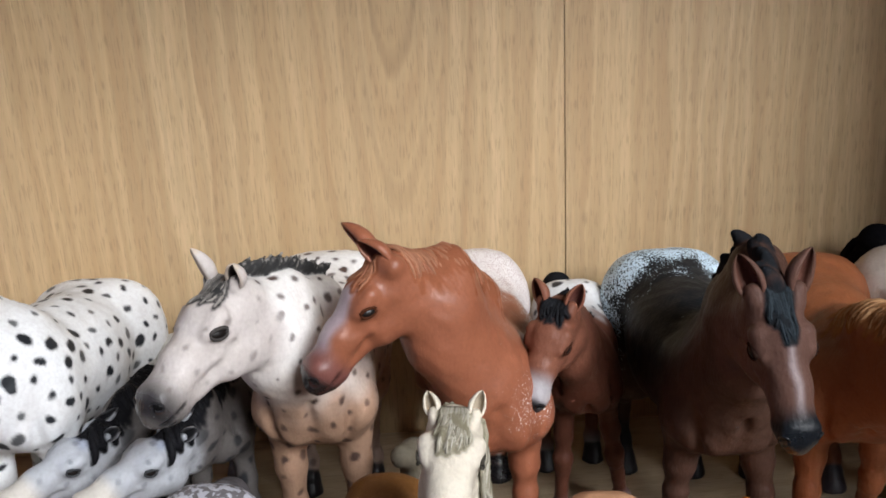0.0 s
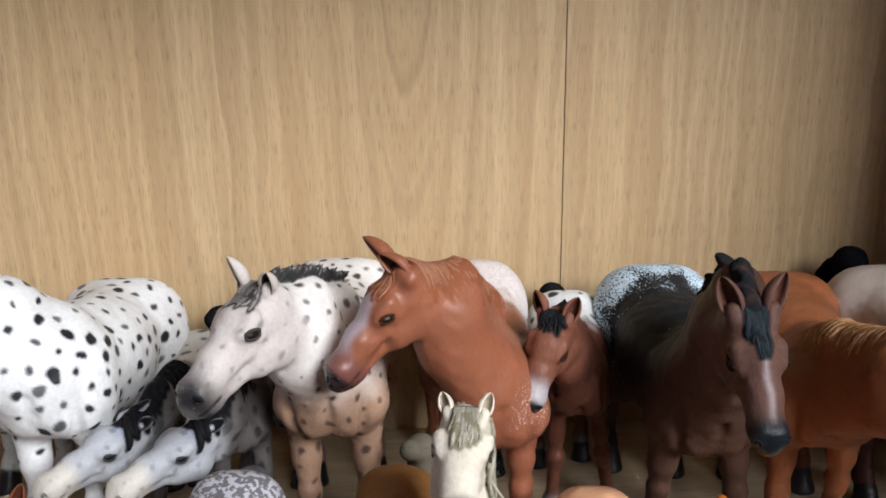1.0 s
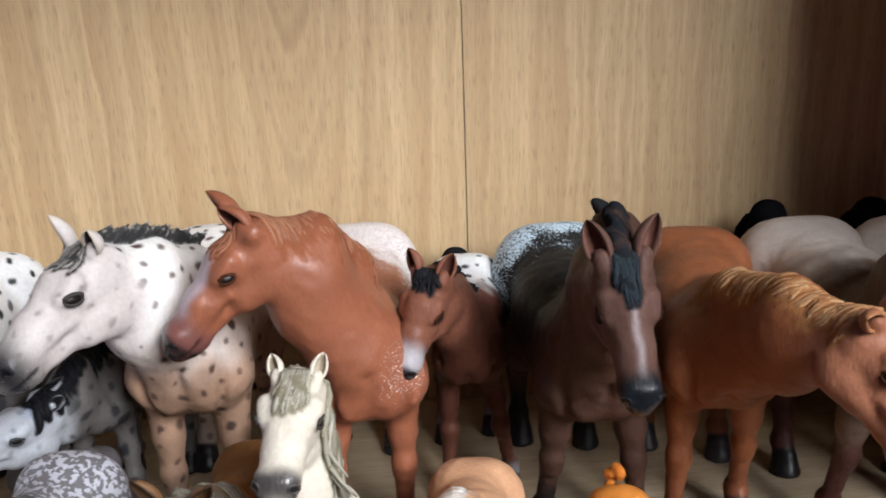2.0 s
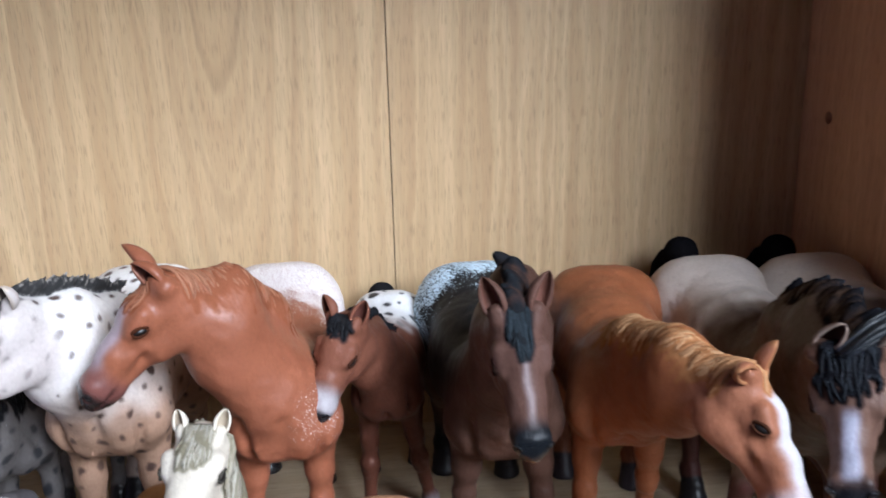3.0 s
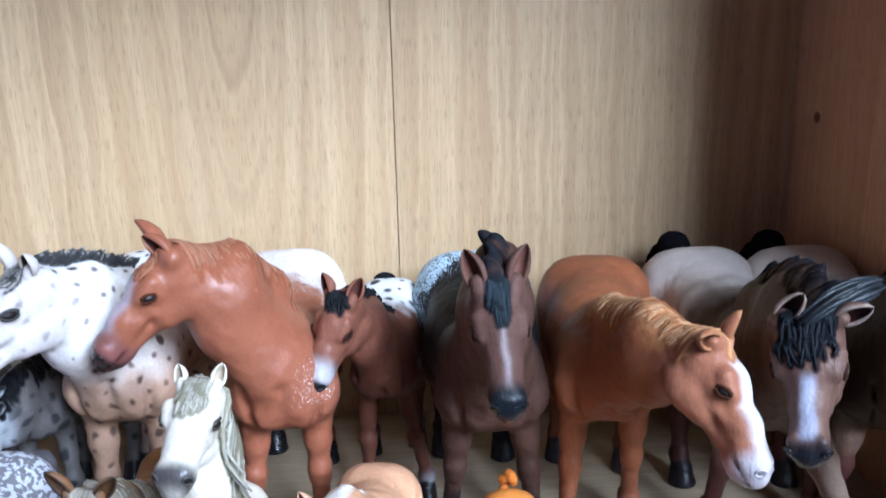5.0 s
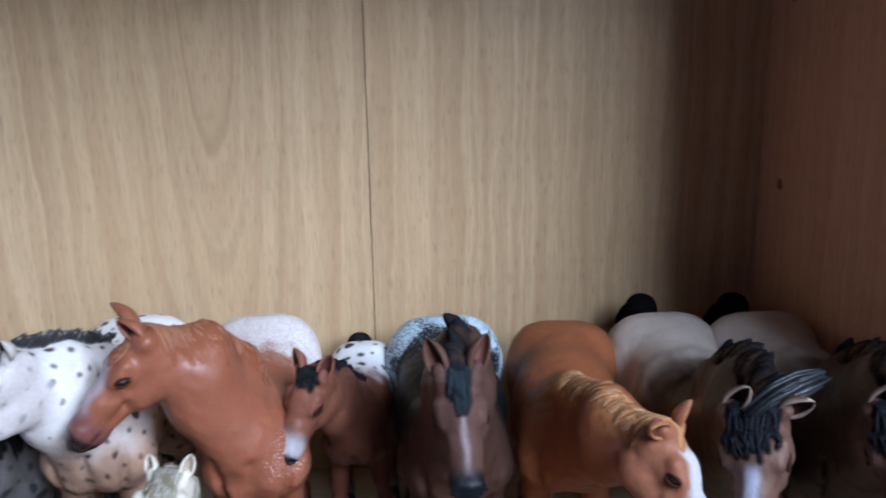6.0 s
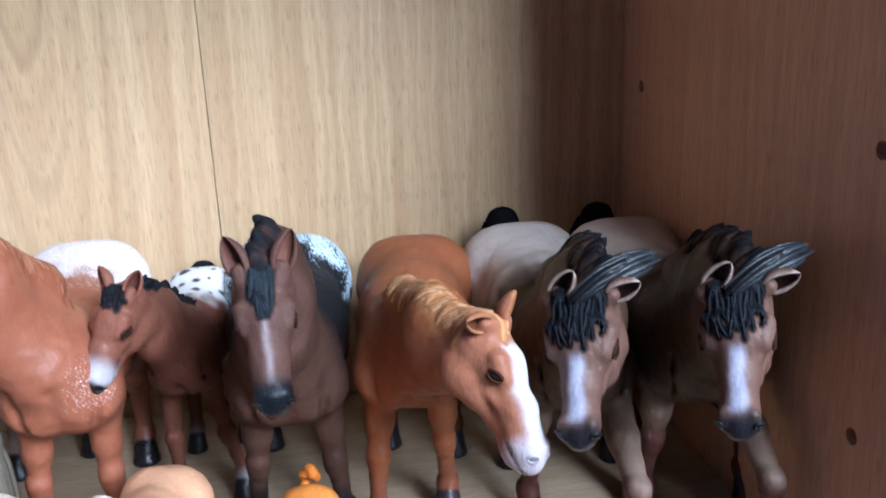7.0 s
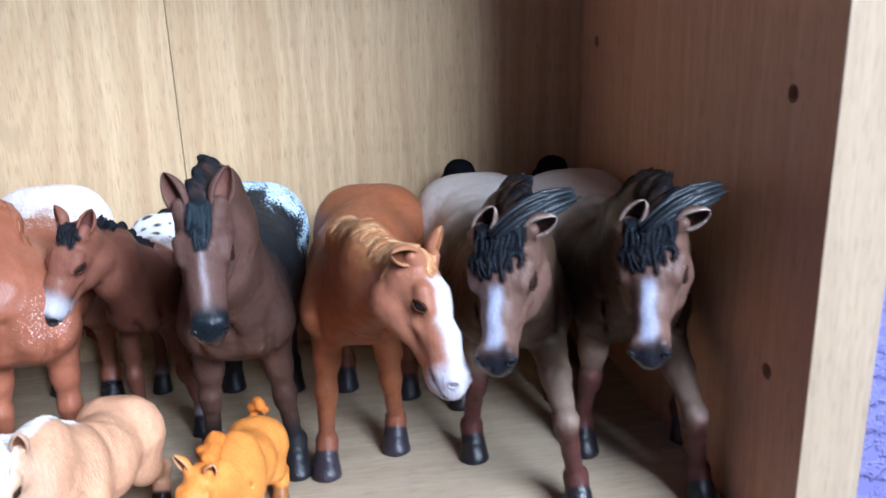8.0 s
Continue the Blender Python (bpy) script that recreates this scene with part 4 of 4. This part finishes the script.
# two dark foals with white rumps, heads low
low = horse("grazing_toy_foal", F_LEOPARD, (-0.2950, -0.0500, 0.0560), (-0.2980, -0.0880, 0.0540), (-0.3040, -0.1130, 0.0610), (-0.3270, -0.1330, 0.0530),
            (-0.2985, -0.1120, 0.0700), (-0.2960, -0.1210, 0.0680), [(-0.3080, -0.092), (-0.2880, -0.094), (-0.3050, -0.042), (-0.2850, -0.044)],
            up=(-0.15, -0.35, 0.9), crest=[(-0.2990, -0.1020, 0.0670)], throat=(-0.2990, -0.0980, 0.0520), size=0.76, girth=0.80, slim=0.85, head=0.98, ear=0.75,
            tail=[(-0.295, -0.034, 0.066), (-0.295, -0.022, 0.062), (-0.295, -0.016, 0.035), (-0.295, -0.018, 0.015)],
            mane=dict(fall=(0.3, -0.3, -0.5), long=0.007, rad=0.0014, num=14, wild=0.3), forelock=(3, 0.10, 0.8),
            paint=dict(base=(0.13, 0.118, 0.114), rump=((0.60, 0.58, 0.54), 0.55, 0.95), face=(0.48, 0.50, 0.54), nose=(0.66, 0.62, 0.56), nose_from=0.62, mane=(0.012, 0.012, 0.014), spots=0.85,
                       inner=(0.02, 0.02, 0.022), tips=(0.06, 0.06, 0.065), blaze=((0.40, 0.44, 0.54), 0.12, 0.0, 0.22)),
            label="dark grey toy foal with white spotted rump, head lowered")
copy_thing(low, Matrix.Translation((-0.0215, 0.0030, -0.0000)))

# cream pony with a grey mane
horse("cream_toy_pony", F_PLAIN, (-0.2305, -0.1450, 0.0390), (-0.2300, -0.1620, 0.0450), (-0.2290, -0.1640, 0.0865), (-0.2330, -0.1865, 0.0757),
      (-0.2345, -0.1615, 0.0940), (-0.2228, -0.1650, 0.0950), [(-0.2390, -0.168), (-0.2220, -0.170), (-0.2370, -0.140), (-0.2230, -0.140)],
      up=(0.0, -0.4, 0.9), crest=[(-0.2290, -0.1530, 0.0700)], throat=(-0.2295, -0.1670, 0.0540), size=0.72, girth=0.80, slim=1.10, head=1.42, ear=0.68,
      mane=dict(fall=(0.65, -0.45, -0.8), long=0.030, rad=0.0009, num=30, wild=0.12), forelock=(12, 0.34, 0.78),
      paint=dict(base=(0.78, 0.71, 0.59), nose=(0.085, 0.075, 0.072), nose_from=0.82, mane=(0.25, 0.225, 0.155), streak=(0.55, 0.52, 0.44), inner=(0.46, 0.38, 0.28)),
      label="cream toy pony with long grey mane and dark nose")

# brown pony with a striped mane
horse("brown_toy_pony", F_PLAIN, (-0.2465, -0.1300, 0.0440), (-0.2515, -0.1580, 0.0420), (-0.2530, -0.1830, 0.0695), (-0.2570, -0.2030, 0.0560),
      (-0.2610, -0.1850, 0.0790), (-0.2450, -0.1870, 0.0775), [(-0.2600, -0.168), (-0.2430, -0.170), (-0.2550, -0.122), (-0.2390, -0.122)],
      up=(0.0, -0.4, 0.9), crest=[(-0.2520, -0.168, 0.0610)], size=0.72, girth=0.74, head=1.1,
      tail=[(-0.2420, -0.116, 0.053), (-0.2385, -0.110, 0.050), (-0.2380, -0.108, 0.03), (-0.238, -0.110, 0.012)],
      mane=dict(fall=(0.4, -0.3, -0.6), long=0.012, rad=0.0012, num=16, wild=0.2), forelock=(9, 0.30, 1.0),
      paint=dict(base=(0.30, 0.135, 0.040), mane=(0.16, 0.14, 0.105), streak=(0.38, 0.34, 0.27), tips=(0.05, 0.03, 0.02), face=(0.20, 0.10, 0.045), nose=(0.05, 0.04, 0.035)), voxel=0.0008,
      label="small brown toy pony with olive striped mane")

# grey dappled pony
horse("grey_toy_pony", F_GREY, (-0.2910, -0.1420, 0.0500), (-0.2950, -0.1650, 0.0450), (-0.3050, -0.1840, 0.0690), (-0.3080, -0.2010, 0.0560),
      (-0.3110, -0.1850, 0.0800), (-0.3000, -0.1860, 0.0800), [(-0.3030, -0.172), (-0.2860, -0.174), (-0.3000, -0.134), (-0.2820, -0.134)],
      up=(0.0, -0.4, 0.9), size=0.76, girth=0.80,
      tail=[(-0.290, -0.127, 0.052), (-0.290, -0.119, 0.046), (-0.290, -0.113, 0.03), (-0.290, -0.115, 0.012)],
      mane=dict(fall=(0.4, -0.3, -0.6), long=0.010, rad=0.0012, num=12),
      paint=dict(base=(0.18, 0.17, 0.18), speck_glint=(0.75, 0.9, 1.6), tips=(0.72, 0.68, 0.58), mane=(0.12, 0.11, 0.115)), voxel=0.0008,
      label="dappled grey toy pony with glittering speckled coat")

# pinto foal, mostly cream mane over a brown face
horse("pinto_toy_foal", F_PLAIN, (-0.3310, -0.1450, 0.0400), (-0.3330, -0.1660, 0.0430), (-0.3330, -0.1800, 0.0765), (-0.3380, -0.1960, 0.0620),
      (-0.3410, -0.1790, 0.0850), (-0.3280, -0.1810, 0.0850), [(-0.3410, -0.170), (-0.3240, -0.172), (-0.3390, -0.138), (-0.3220, -0.138)],
      up=(0.0, -0.4, 0.9), crest=[(-0.3330, -0.170, 0.0630)], size=0.70, girth=0.76,
      mane=dict(fall=(0.6, -0.2, -0.5), long=0.014, rad=0.0014, num=14), forelock=(7, 0.2, 1.0),
      paint=dict(base=(0.20, 0.06, 0.03), mane=(0.66, 0.60, 0.46), streak=(0.50, 0.44, 0.32), face=(0.20, 0.06, 0.03), blaze=((0.72, 0.70, 0.66), 0.07, 0.1, 1.0)), voxel=0.0008,
      label="brown and white toy foal with cream mane")

# peach pony with a white mane
horse("palomino_toy_pony", F_PLAIN, (-0.1870, -0.1280, 0.0320), (-0.1930, -0.1600, 0.0350), (-0.1985, -0.1800, 0.0570), (-0.2040, -0.1990, 0.0430),
      (-0.2050, -0.1810, 0.0675), (-0.1930, -0.1880, 0.0665), [(-0.2020, -0.170), (-0.1850, -0.172), (-0.1960, -0.120), (-0.1780, -0.122)],
      up=(0.0, -0.45, 0.85), crest=[(-0.1950, -0.1660, 0.0530)], throat=(-0.1960, -0.1720, 0.0390), size=0.70, girth=0.84, slim=1.12, head=1.12,
      tail=[(-0.186, -0.114, 0.033), (-0.186, -0.108, 0.026), (-0.186, -0.106, 0.016), (-0.186, -0.105, 0.008)],
      mane=dict(fall=(-0.5, -0.2, -0.5), long=0.012, rad=0.0011, num=18, wild=0.15), forelock=(7, 0.25, 1.0),
      paint=dict(base=(0.72, 0.40, 0.23), mane=(0.80, 0.71, 0.63), streak=(0.84, 0.80, 0.76), face=(0.70, 0.43, 0.27), blaze=((0.74, 0.68, 0.62), 0.07, 0.1, 1.0), inner=(0.30, 0.12, 0.06)),
      label="peach palomino toy pony with white mane")


# orange foal with a curly mane
def curls(S, T, at, L):
    rng = random.Random(9)
    for j in range(14):
        a = at(-0.55 + 0.62 * j / 25, 0.10 - 0.10 * (1 - j / 25), rng.uniform(-0.08, 0.08))
        S.cone(a, a + vec(rng.uniform(-1, 1), rng.uniform(-1, 1), rng.uniform(0, 1)) * 0.0012, 0.0019, 0.0014, 0.0006, "mane")
    for j in range(16):
        a = vec(-0.1443 + rng.uniform(-0.0025, 0.0025), -0.1200 + rng.uniform(-0.002, 0.003), 0.0335 - j * 0.0011)
        S.cone(a, a + vec(rng.uniform(-1, 1), rng.uniform(-1, 1), 0.3) * 0.0012, 0.0018, 0.0013, 0.0006, "mane")


horse("orange_toy_foal", F_PLAIN, (-0.1460, -0.1290, 0.0235), (-0.1500, -0.1530, 0.0270), (-0.1575, -0.1660, 0.0370), (-0.1640, -0.1810, 0.0250),
      (-0.1640, -0.1665, 0.0445), (-0.1535, -0.1715, 0.0430), [(-0.1570, -0.158), (-0.1435, -0.160), (-0.1520, -0.124), (-0.1400, -0.126)],
      up=(-0.15, -0.5, 0.8), size=0.58, girth=0.70, slim=1.1, head=1.2, raised=curls,
      paint=dict(base=(0.74, 0.27, 0.050), mane=(0.62, 0.20, 0.035), inner=(0.55, 0.25, 0.12), tips=(0.74, 0.40, 0.20), hoof=(0.30, 0.12, 0.03), nose=(0.62, 0.26, 0.10)),
      label="small orange toy foal with curly mane")
